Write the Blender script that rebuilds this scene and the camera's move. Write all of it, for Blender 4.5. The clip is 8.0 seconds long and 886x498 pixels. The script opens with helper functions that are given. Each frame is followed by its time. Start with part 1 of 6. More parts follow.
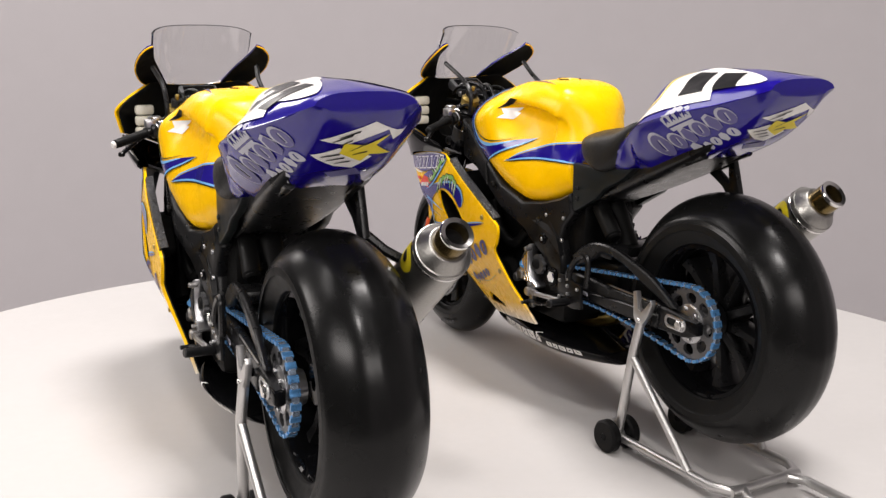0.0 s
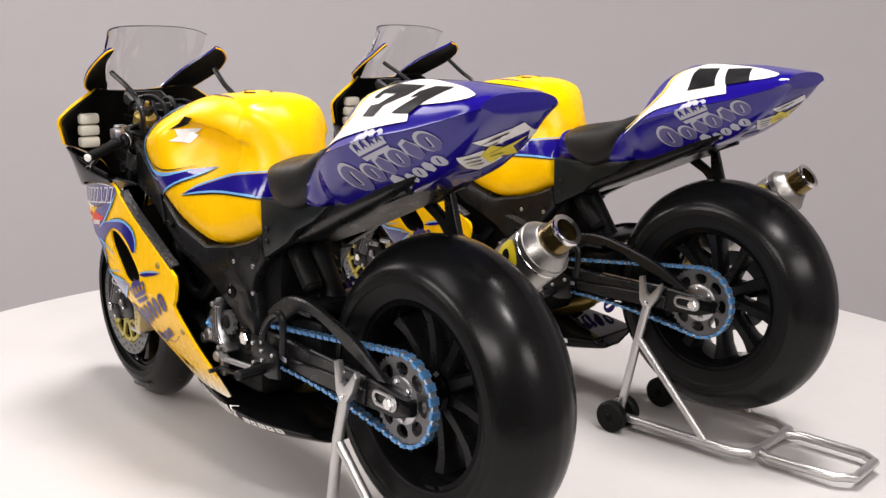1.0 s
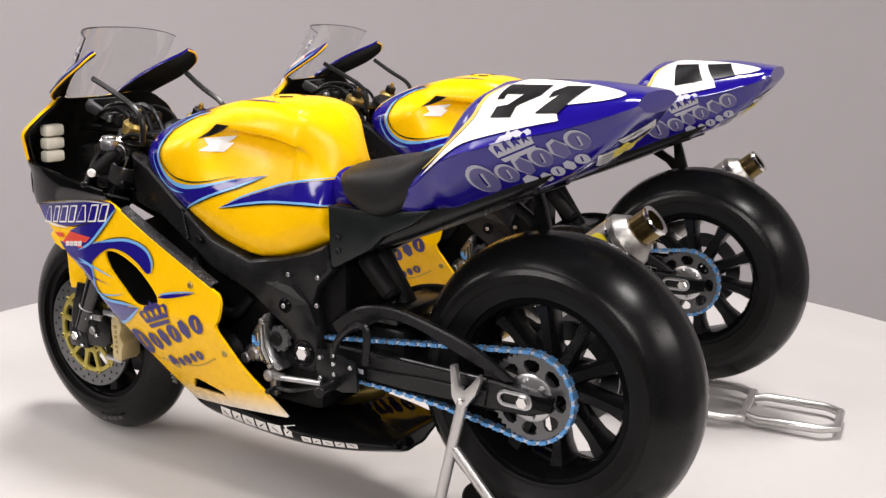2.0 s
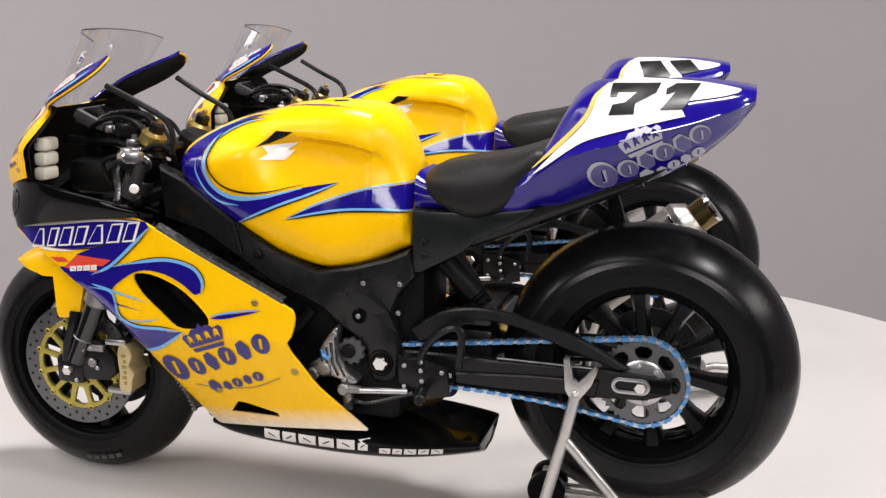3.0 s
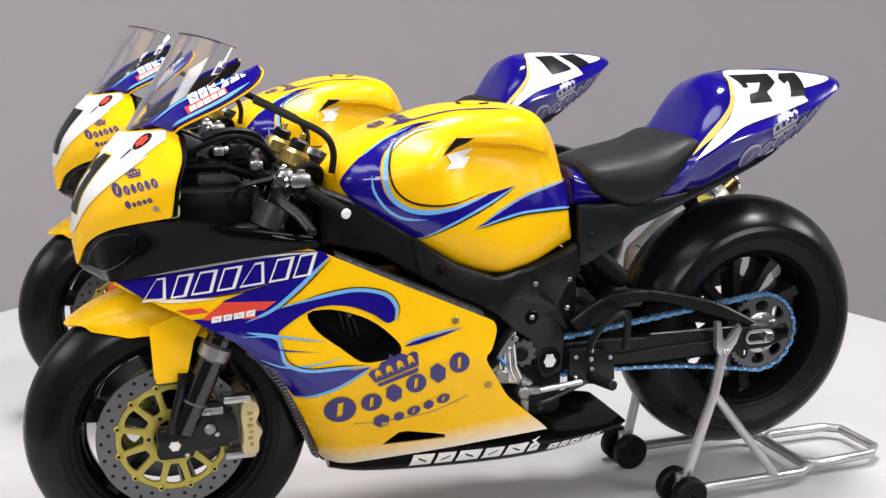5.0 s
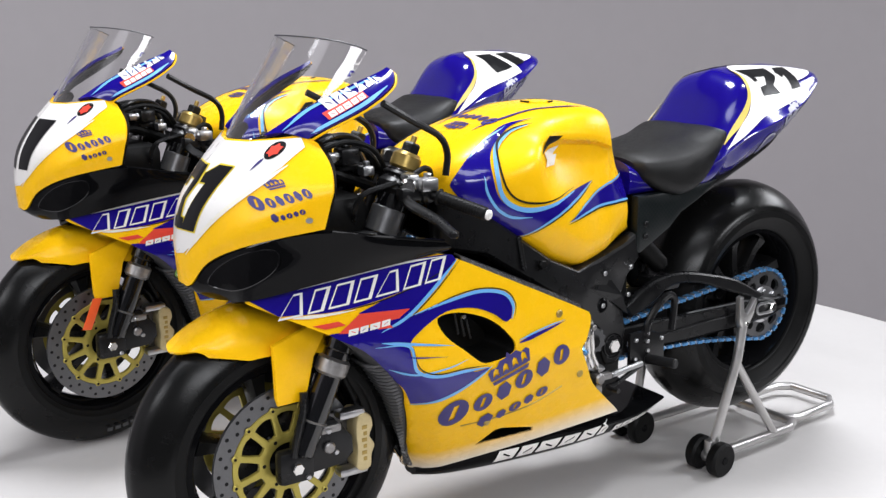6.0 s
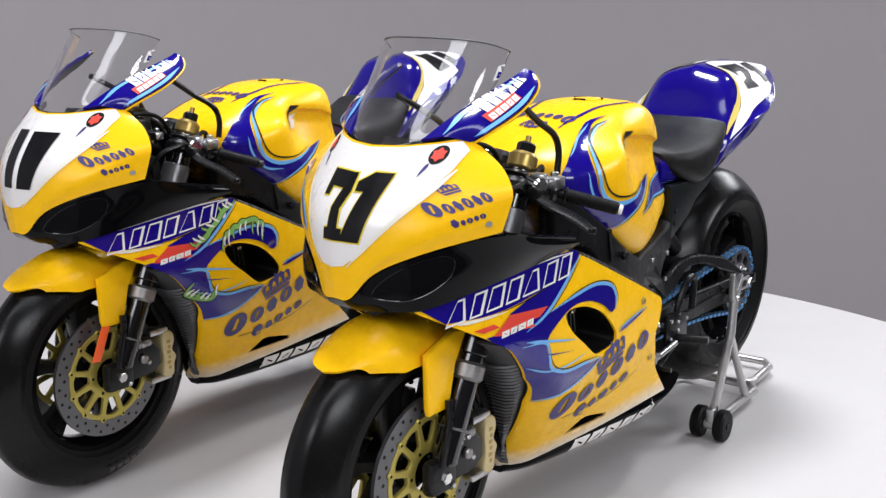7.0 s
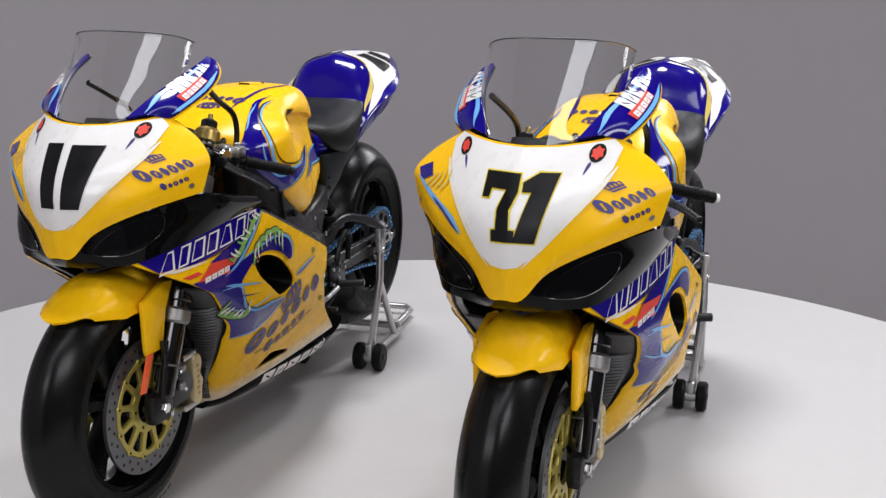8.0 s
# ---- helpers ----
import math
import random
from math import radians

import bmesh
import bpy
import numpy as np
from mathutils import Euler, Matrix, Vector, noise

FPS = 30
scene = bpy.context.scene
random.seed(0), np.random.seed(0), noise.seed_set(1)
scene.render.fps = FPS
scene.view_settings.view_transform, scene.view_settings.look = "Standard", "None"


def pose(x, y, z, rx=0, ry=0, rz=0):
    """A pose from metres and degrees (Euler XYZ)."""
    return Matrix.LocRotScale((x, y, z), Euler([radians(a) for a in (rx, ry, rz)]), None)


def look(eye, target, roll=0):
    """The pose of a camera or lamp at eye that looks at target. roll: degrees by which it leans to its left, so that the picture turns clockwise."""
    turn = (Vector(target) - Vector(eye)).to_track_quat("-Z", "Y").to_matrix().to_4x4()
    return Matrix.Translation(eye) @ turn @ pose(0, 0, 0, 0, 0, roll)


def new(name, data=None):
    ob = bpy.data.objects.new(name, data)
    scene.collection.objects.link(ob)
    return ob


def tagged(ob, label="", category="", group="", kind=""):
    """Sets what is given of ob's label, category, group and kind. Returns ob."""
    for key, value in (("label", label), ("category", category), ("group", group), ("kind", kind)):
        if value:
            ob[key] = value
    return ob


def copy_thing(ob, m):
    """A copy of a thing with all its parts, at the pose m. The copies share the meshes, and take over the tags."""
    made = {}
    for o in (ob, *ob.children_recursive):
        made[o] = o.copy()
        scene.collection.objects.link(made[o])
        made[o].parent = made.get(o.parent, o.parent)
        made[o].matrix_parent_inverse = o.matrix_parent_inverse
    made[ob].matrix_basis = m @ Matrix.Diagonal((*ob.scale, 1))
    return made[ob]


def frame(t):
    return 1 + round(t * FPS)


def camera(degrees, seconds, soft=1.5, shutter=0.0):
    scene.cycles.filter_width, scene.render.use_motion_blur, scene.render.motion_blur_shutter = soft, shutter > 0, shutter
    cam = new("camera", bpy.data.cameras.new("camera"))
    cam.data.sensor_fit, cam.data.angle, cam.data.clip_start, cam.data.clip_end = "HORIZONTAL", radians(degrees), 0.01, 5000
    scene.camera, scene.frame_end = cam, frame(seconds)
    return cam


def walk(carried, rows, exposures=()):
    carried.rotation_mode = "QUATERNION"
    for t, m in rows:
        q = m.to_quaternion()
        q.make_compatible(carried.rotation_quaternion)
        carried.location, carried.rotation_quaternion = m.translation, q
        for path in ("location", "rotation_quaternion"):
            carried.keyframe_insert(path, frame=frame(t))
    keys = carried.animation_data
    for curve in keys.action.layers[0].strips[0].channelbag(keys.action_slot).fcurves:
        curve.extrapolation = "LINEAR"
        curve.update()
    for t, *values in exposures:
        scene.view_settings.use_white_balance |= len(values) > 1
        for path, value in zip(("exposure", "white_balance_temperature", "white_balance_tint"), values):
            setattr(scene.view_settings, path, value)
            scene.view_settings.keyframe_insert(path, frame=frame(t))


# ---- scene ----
from mathutils.bvhtree import BVHTree

# ---- camera: it circles a round white stand, always at one height, tilt and distance ----
cam = camera(46.03, 8.0, soft=1.4)
RADIUS, EYE, TILT, LEAN, ASIDE = 0.2387, 0.0981, -12.82, 0.495, -0.293
TURNS = [(0.0, 0.0), (0.5, -8.40), (1.0, -16.73), (1.5, -25.15), (3.0, -50.37), (3.5, -58.88), (4.0, -67.36),
         (5.5, -92.81), (6.0, -101.17), (6.5, -109.61), (7.0, -118.0), (7.5, -125.78), (8.0, -134.27)]


def orbit(a):
    return pose(0, 0, 0, 0, 0, a) @ pose(0, -RADIUS, EYE, 0, 0, ASIDE) @ pose(0, 0, 0, 90 + TILT) @ pose(0, 0, 0, 0, 0, LEAN)


walk(cam, [(t, orbit(a)) for t, a in TURNS],
     exposures=[(0.0, -0.13, 6550, 13), (1.0, -0.06, 6550, 14), (3.5, -0.14, 6400, 13), (5.5, -0.08, 6050, 10), (6.5, -0.15, 5950, 10), (7.5, -0.36, 5960, 12), (8.0, -0.52, 6020, 12)])

# ---- light: a soft lamp overhead, two lamps set for highlights, added side fills; grey photo booth ----
world = bpy.data.worlds.new("world")
scene.world = world
world.use_nodes = True
world.node_tree.nodes["Background"].inputs[0].default_value = (0.9, 0.95, 1.0, 1)
world.node_tree.nodes["Background"].inputs[1].default_value = 0.1


def area_lamp(name, eye, target, size, watts, colour):
    data = bpy.data.lights.new(name, "AREA")
    data.shape, data.size, data.energy, data.color = "DISK", size, watts, colour
    ob = new(name, data)
    ob.matrix_world = look(eye, target)
    return ob


area_lamp("soft_lamp", (0.09, 0.0, 0.80), (0, 0, 0), 0.22, 8.1, (1.0, 0.97, 0.94))
area_lamp("rear_lamp", (-0.02, -0.52, 0.78), (0, 0, 0), 0.11, 3.0, (1.0, 0.97, 0.94))
tube_lamp = area_lamp("tube_lamp", (-0.52, 0.31, 0.80), (0, 0, 0.05), 0.36, 7.2, (1.0, 0.97, 0.94))
tube_lamp.data.shape, tube_lamp.data.size_y = "RECTANGLE", 1.0
tube_lamp.matrix_world = pose(-0.52, 0.31, 0.80, 0, 0, -23) @ pose(0, 0, 0, 0, 30)
# low unseen panels, added only to brighten the sides of the models
for turn, watts in ((14, 1.15), (-38, 1.5), (-90, 1.35), (-142, 0.85)):
    a = radians(turn)
    box = area_lamp("strip_softbox", (0.62 * math.sin(a), -0.62 * math.cos(a), 0.34), (0, 0, 0.07), 0.26, watts, (1.0, 0.96, 0.92))
    box.data.shape, box.data.size_y = "RECTANGLE", 0.13

# ---- materials ----


def mat(name, colour, rough=0.5, metal=0.0, coat=0.0, grain=0.0, scale=400.0, bump=0.0, spec=0.5):
    m = bpy.data.materials.new(name)
    m.use_nodes = True
    n, l = m.node_tree.nodes, m.node_tree.links
    b = n["Principled BSDF"]
    b.inputs["Roughness"].default_value = rough
    b.inputs["Metallic"].default_value = metal
    b.inputs["Coat Weight"].default_value = coat
    b.inputs["Coat Roughness"].default_value = 0.06
    b.inputs["Specular IOR Level"].default_value = spec
    co = n.new("ShaderNodeTexCoord")
    fine, broad = n.new("ShaderNodeTexNoise"), n.new("ShaderNodeTexNoise")
    fine.inputs["Scale"].default_value, broad.inputs["Scale"].default_value = scale * 6, scale
    fine.inputs["Detail"].default_value, broad.inputs["Detail"].default_value = 3, 4
    for t in (fine, broad):
        l.new(co.outputs["Object"], t.inputs["Vector"])
    both = n.new("ShaderNodeMath")
    both.operation = "ADD"
    l.new(fine.outputs["Fac"], both.inputs[0])
    l.new(broad.outputs["Fac"], both.inputs[1])
    ramp = n.new("ShaderNodeMapRange")
    ramp.inputs["From Min"].default_value, ramp.inputs["From Max"].default_value = 0.6, 1.4
    ramp.inputs["To Min"].default_value, ramp.inputs["To Max"].default_value = 1 - grain, 1 + grain
    l.new(both.outputs[0], ramp.inputs["Value"])
    mul = n.new("ShaderNodeVectorMath")
    mul.operation = "SCALE"
    mul.inputs[0].default_value = colour[:3]
    l.new(ramp.outputs["Result"], mul.inputs["Scale"])
    l.new(mul.outputs["Vector"], b.inputs["Base Color"])
    rr = n.new("ShaderNodeMapRange")
    rr.inputs["From Min"].default_value, rr.inputs["From Max"].default_value = 0.3, 0.7
    rr.inputs["To Min"].default_value, rr.inputs["To Max"].default_value = rough * 0.85, min(1, rough * 1.15)
    l.new(broad.outputs["Fac"], rr.inputs["Value"])
    l.new(rr.outputs["Result"], b.inputs["Roughness"])
    if bump:
        bp = n.new("ShaderNodeBump")
        bp.inputs["Strength"].default_value, bp.inputs["Distance"].default_value = bump, 0.0002
        l.new(both.outputs[0], bp.inputs["Height"])
        l.new(bp.outputs["Normal"], b.inputs["Normal"])
    return m


YELLOW = mat("yellow_paint", (0.97, 0.545, 0.0), 0.27, coat=0.03, grain=0.03, spec=0.2)
BLUE = mat("blue_paint", (0.010, 0.004, 0.20), 0.14, coat=0.4, grain=0.08, spec=0.4)
SKY = mat("light_blue_decal", (0.16, 0.42, 0.78), 0.35, coat=0.3, grain=0.03)
WHITE = mat("white_paint", (0.82, 0.80, 0.77), 0.3, coat=0.5, grain=0.02)
INK = mat("black_decal", (0.005, 0.005, 0.006), 0.38, grain=0.1, spec=0.22)
LILAC = mat("lilac_print", (0.10, 0.09, 0.24), 0.4, grain=0.05)
NAVY = mat("navy_print", (0.036, 0.026, 0.16), 0.4, grain=0.05)
SILVERINK = mat("silver_print", (0.45, 0.45, 0.52), 0.4, grain=0.05)
RED = mat("red_decal", (0.70, 0.055, 0.03), 0.4, grain=0.04)
ORANGE = mat("orange_sticker", (0.9, 0.12, 0.02), 0.4, grain=0.04)
GREEN = mat("green_print", (0.22, 0.45, 0.10), 0.45, grain=0.1)
GOLDINK = mat("gold_print", (0.62, 0.48, 0.10), 0.4, grain=0.08)
GLOSS = mat("gloss_black", (0.004, 0.004, 0.0045), 0.06, coat=0.0, grain=0.1, spec=0.06)
SATIN = mat("satin_black", (0.007, 0.007, 0.0075), 0.3, grain=0.2, bump=0.1, spec=0.3)
LAMPBLACK = mat("lamp_black", (0.003, 0.003, 0.0035), 0.07, grain=0.1, spec=0.13)
DARK = mat("dark_plastic", (0.004, 0.004, 0.004), 0.48, grain=0.2, bump=0.15, spec=0.14)
RADGREY = mat("radiator_grey", (0.075, 0.075, 0.078), 0.5, metal=0.3, grain=0.15)
TITAN = mat("brushed_titanium", (0.34, 0.33, 0.31), 0.36, metal=0.95, grain=0.12, bump=0.15)
RUBBER = mat("tyre_rubber", (0.005, 0.005, 0.005), 0.25, grain=0.06, bump=0.02, scale=300, spec=0.2)
WALLRUB = mat("tyre_sidewall", (0.005, 0.005, 0.005), 0.45, grain=0.12, bump=0.08, scale=300, spec=0.16)
FOAM = mat("seat_foam", (0.008, 0.008, 0.008), 0.45, grain=0.15, bump=0.3, scale=900, spec=0.3)
SILVER = mat("satin_silver", (0.52, 0.52, 0.53), 0.32, metal=1.0, grain=0.08)
ALLOY = mat("cast_alloy", (0.32, 0.31, 0.305), 0.42, metal=0.9, grain=0.2, bump=0.3, scale=250)
CHROME = mat("bright_metal", (0.75, 0.74, 0.72), 0.14, metal=1.0, grain=0.05)
FINGREY = mat("fin_grey", (0.16, 0.16, 0.165), 0.45, metal=0.4, grain=0.25, scale=700)
STEEL = mat("brake_steel", (0.15, 0.15, 0.155), 0.35, metal=0.8, grain=0.08)
GOLD = mat("gold_anodised", (0.46, 0.38, 0.08), 0.36, metal=0.55, grain=0.08)
BRASS = mat("bronze_anodised", (0.40, 0.285, 0.085), 0.34, metal=0.75, grain=0.1)
PIPE = mat("burnt_pipe", (0.17, 0.12, 0.045), 0.22, metal=0.9, grain=0.2)
FORKBLACK = mat("polished_black", (0.004, 0.004, 0.005), 0.1, coat=0.6, grain=0.05, spec=0.5)
CALIPER = mat("pale_gold_caliper", (0.58, 0.48, 0.26), 0.38, metal=0.5, grain=0.08)
CHAINBLUE = mat("blue_chain", (0.11, 0.31, 0.62), 0.32, metal=0.6, grain=0.25)
LINKSILVER = mat("link_silver", (0.42, 0.53, 0.68), 0.25, metal=0.8, grain=0.2)
MESHGREY = mat("grey_mesh", (0.035, 0.035, 0.037), 0.25, metal=0.5, grain=0.5, bump=0.6, scale=900)
CREAM = mat("cream_plastic", (0.80, 0.76, 0.64), 0.5, grain=0.08)
BADGE = mat("yellow_badge", (0.75, 0.6, 0.02), 0.4, grain=0.05)
STAND = mat("stand_metal", (0.56, 0.55, 0.54), 0.34, metal=0.9, grain=0.06, bump=0.1)
DISC = mat("white_laminate", (0.45, 0.435, 0.425), 0.6, grain=0.02, scale=60, spec=0.25)
UNSEEN_DARK = mat("unseen_dark", (0.05, 0.05, 0.05), 0.9, grain=0.05, scale=8)
BACK = mat("grey_paper", (0.50, 0.475, 0.485), 0.9, grain=0.02, scale=8)


def carbon_mat():
    m = mat("carbon_weave", (0.02, 0.02, 0.02), 0.35, spec=0.3)
    n, l = m.node_tree.nodes, m.node_tree.links
    co, ch = n.new("ShaderNodeTexCoord"), n.new("ShaderNodeTexChecker")
    ch.inputs["Scale"].default_value = 2000
    ch.inputs["Color1"].default_value, ch.inputs["Color2"].default_value = (0.011, 0.011, 0.012, 1), (0.003, 0.008, 0.008, 1)
    l.new(co.outputs["Object"], ch.inputs["Vector"])
    l.new(ch.outputs["Color"], n["Principled BSDF"].inputs["Base Color"])
    return m


def fade_mat():
    """Yellow paint that is sprayed out to white along the lower edge."""
    m = mat("yellow_fade_paint", (0.97, 0.55, 0.0), 0.27, coat=0.03, grain=0.03, spec=0.2)
    n, l = m.node_tree.nodes, m.node_tree.links
    b = n["Principled BSDF"]
    base = b.inputs["Base Color"].links[0].from_socket
    co, rng, mix = n.new("ShaderNodeTexCoord"), n.new("ShaderNodeMapRange"), n.new("ShaderNodeMix")
    mix.data_type = "RGBA"

    slope = n.new("ShaderNodeVectorMath")
    slope.operation = "DOT_PRODUCT"
    slope.inputs[1].default_value = (0.187, 0, 1)
    l.new(co.outputs["Object"], slope.inputs[0])
    rng.inputs["From Min"].default_value, rng.inputs["From Max"].default_value = 0.0312, 0.0362
    l.new(slope.outputs["Value"], rng.inputs["Value"])
    rng.inputs["To Min"].default_value, rng.inputs["To Max"].default_value = 0.85, 0.0
    l.new(rng.outputs["Result"], mix.inputs[0])
    l.new(base, mix.inputs["A"])
    mix.inputs["B"].default_value = (0.82, 0.78, 0.70, 1)
    l.new(mix.outputs["Result"], b.inputs["Base Color"])
    return m


def clear_mat():
    m = bpy.data.materials.new("clear_screen")
    m.use_nodes = True
    b = m.node_tree.nodes["Principled BSDF"]
    b.inputs["Base Color"].default_value = (0.94, 0.94, 0.94, 1)
    b.inputs["Roughness"].default_value = 0.03
    b.inputs["Transmission Weight"].default_value = 1.0
    b.inputs["IOR"].default_value = 1.12
    b.inputs["Coat Weight"].default_value = 1.0
    b.inputs["Coat Roughness"].default_value = 0.02
    return m


CARBON, FADE, CLEAR = carbon_mat(), fade_mat(), clear_mat()

# ---- shaping helpers; all shapes of the models are written in centimetres ----
CM = 0.01


def part(name, bm, material, parent, label="", smooth=True):
    bmesh.ops.scale(bm, vec=(CM, CM, CM), verts=bm.verts)
    me = bpy.data.meshes.new(name)
    for f in bm.faces:
        f.smooth = smooth
    bm.to_mesh(me)
    bm.free()
    me.materials.append(material)
    if smooth:
        me.set_sharp_from_angle(angle=radians(38))
    ob = new(name, me)
    ob.parent = parent
    if label:
        tagged(ob, label)
    return ob


def spline(pts, n=6, closed=False):
    """A Catmull-Rom curve through points of any size, n steps a span."""
    pts = [np.array(p, float) for p in pts]
    k, out = len(pts), []
    for i in range(k if closed else k - 1):
        a, b = pts[i], pts[(i + 1) % k]
        p = pts[(i - 1) % k] if closed or i else 2 * a - b
        q = pts[(i + 2) % k] if closed or i + 2 < k else 2 * b - a
        for j in range(n):
            t = j / n
            out.append(0.5 * (2 * a + (b - p) * t + (2 * p - 5 * a + 4 * b - q) * t * t + (3 * a - p - 3 * b + q) * t ** 3))
    if not closed:
        out.append(pts[-1])
    return out


def soft(pts, n=4):
    """A closed outline through (a, b) points; a third value of 1 marks a sharp corner."""
    k = len(pts)
    sharp = [i for i, p in enumerate(pts) if len(p) > 2]
    if not sharp:
        return [tuple(p) for p in spline([p[:2] for p in pts], n, True)]
    out = []
    for a, b in zip(sharp, sharp[1:] + [sharp[0] + k]):
        run = [pts[i % k][:2] for i in range(a, b + 1)]
        out += [tuple(p) for p in (spline(run, n) if len(run) > 2 else run)][:-1]
    return out


def grid_faces(bm, rows, closed=False):
    vs = [[bm.verts.new(p) for p in r] for r in rows]
    for a, b in zip(vs, vs[1:]):
        k = len(a)
        for i in range(k if closed else k - 1):
            bm.faces.new((a[i], a[(i + 1) % k], b[(i + 1) % k], b[i]))
    return vs


def done(bm):
    bmesh.ops.recalc_face_normals(bm, faces=bm.faces)
    return bm


def hull(stations, n=5, m=4):
    """A body mirrored in y. Each station: (x, half outline as (y, z) from bottom to top)."""
    rows = spline([[c for y, z in h for c in (x, y, z)] for x, h in stations], n)
    bm, rings = bmesh.new(), []
    for r in rows:
        half = spline(np.array(r).reshape(-1, 3), m)
        rings.append([Vector(p) for p in half] + [Vector((p[0], -p[1], p[2])) for p in half[-2:0:-1]])
    vs = grid_faces(bm, rings, True)
    for ring in (vs[0], vs[-1]):
        bm.faces.new(ring)
    bmesh.ops.remove_doubles(bm, verts=bm.verts, dist=0.002)
    return done(bm)


def sheet(rows, n=6, m=6, thick=0.06, mirror=True):
    """A curved panel through control rows; mirrored rows run from the middle to the left edge."""
    dense = []
    for r in spline([[c for p in row for c in p] for row in rows], n):
        half = spline(np.array(r).reshape(-1, 3), m)
        dense.append([Vector((p[0], -p[1], p[2])) for p in half[:0:-1]] + [Vector(p) for p in half] if mirror else [Vector(p) for p in half])
    bm = bmesh.new()
    grid_faces(bm, dense)
    return thicken(bm, thick)


def thicken(bm, thick, way=None):
    """Gives a sheet its thickness, inwards (or along way), with closed edges."""
    bm.normal_update()
    heart = Vector((8.0, 0, 5.5))
    if sum(f.normal.dot(f.calc_center_median() - heart) for f in bm.faces) < 0:
        bmesh.ops.reverse_faces(bm, faces=bm.faces)
        bm.normal_update()
    if thick:
        base = list(bm.verts)
        moved = {v: v.co - (way or v.normal) * thick for v in base}
        res = bmesh.ops.extrude_face_region(bm, geom=list(bm.faces), use_keep_orig=True)
        fresh = [g for g in res["geom"] if isinstance(g, bmesh.types.BMVert)]
        near = {tuple(round(c, 5) for c in v.co): moved[v] for v in base}
        for v in fresh:
            v.co = near[tuple(round(c, 5) for c in v.co)]
        done(bm)
    return bm


def tube(pts, r, n=10, taper=None, closed=False, flat=1.0):
    """A round bar along a line of points; taper: end radius."""
    pts = [Vector(p) for p in pts]
    bm, rings, k = bmesh.new(), [], len(pts)
    side = None
    for i, p in enumerate(pts):
        if closed:
            d = pts[(i + 1) % k] - pts[i - 1]
        else:
            d = pts[min(i + 1, k - 1)] - pts[max(i - 1, 0)]
        d.normalize()
        if side is None:
            side = d.orthogonal().normalized()
        side = (side - d * side.dot(d)).normalized()
        up = d.cross(side)
        rad = r if taper is None else r + (taper - r) * i / max(1, k - 1)
        rings.append([p + side * math.cos(a) * rad + up * math.sin(a) * rad * flat for a in [2 * math.pi * j / n for j in range(n)]])
    if closed:
        rings.append(rings[0])
    vs = grid_faces(bm, rings, True)
    if closed:
        bmesh.ops.remove_doubles(bm, verts=bm.verts, dist=0.0005)
    else:
        bm.faces.new(vs[0]), bm.faces.new(vs[-1])
    return done(bm)


def lathe(profile, centre, axis="y", n=48, start=0.0, full=2 * math.pi):
    """A closed profile of (radius, along) turned about an axis through centre."""
    bm, rings = bmesh.new(), []
    turns = n if full > 6.28 else n + 1
    for j in range(turns):
        a = start + full * j / n
        c, s = math.cos(a), math.sin(a)
        ring = []
        for r, h in profile:
            p = {"y": (r * c, h, r * s), "x": (h, r * c, r * s), "z": (r * c, r * s, h)}[axis]
            ring.append(Vector(p) + Vector(centre))
        rings.append(ring)
    if turns == n:
        rings.append(rings[0])
    grid_faces(bm, rings, True)
    bmesh.ops.remove_doubles(bm, verts=bm.verts, dist=0.0005)
    return done(bm)


def turned(bm, centre, to):
    """Turns a shape made about the z axis at the origin so that it points along to, at centre."""
    q = Vector((0, 0, 1)).rotation_difference(Vector(to)).to_matrix().to_4x4()
    bmesh.ops.transform(bm, matrix=Matrix.Translation(centre) @ q, verts=bm.verts)
    return bm


def rod(a, b, r, n=12, bevel=0.25):
    """A short round bar from a to b with eased ends."""
    a, b = Vector(a), Vector(b)
    h, e = (b - a).length, r * bevel
    bm = lathe([(0.0001, 0), (r - e, 0), (r, e), (r, h - e), (r - e, h), (0.0001, h)], (0, 0, 0), "z", n)
    return turned(bm, a, b - a)


def plate(outline, y0, y1, bevel=0.04, holes=()):
    """An outline in (x, z) given thickness from y0 to y1, with eased edges."""
    bm = bmesh.new()
    for ring in (outline, *holes):
        vs = [bm.verts.new((x, y0, z)) for x, z in ring]
        for i, v in enumerate(vs):
            bm.edges.new((v, vs[(i + 1) % len(vs)]))
    bmesh.ops.triangle_fill(bm, use_beauty=True, use_dissolve=False, edges=bm.edges)
    res = bmesh.ops.extrude_face_region(bm, geom=list(bm.faces), use_keep_orig=True)
    for g in res["geom"]:
        if isinstance(g, bmesh.types.BMVert):
            g.co.y = y1
    done(bm)
    if bevel:
        sharp = [e for e in bm.edges if len(e.link_faces) == 2 and e.calc_face_angle(0) > 1.0 and abs(e.verts[0].co.y - e.verts[1].co.y) < 1e-5]
        bmesh.ops.bevel(bm, geom=sharp, offset=bevel, segments=2, affect="EDGES", profile=0.5)
    return bm


def block(lo, hi, bevel=0.05):
    bm = bmesh.new()
    bmesh.ops.create_cube(bm, size=1)
    lo, hi = Vector(lo), Vector(hi)
    for v in bm.verts:
        v.co = Vector([lo[i] + (v.co[i] + 0.5) * (hi[i] - lo[i]) for i in range(3)])
    bmesh.ops.bevel(bm, geom=list(bm.edges), offset=bevel, segments=2, affect="EDGES", profile=0.5)
    return bm


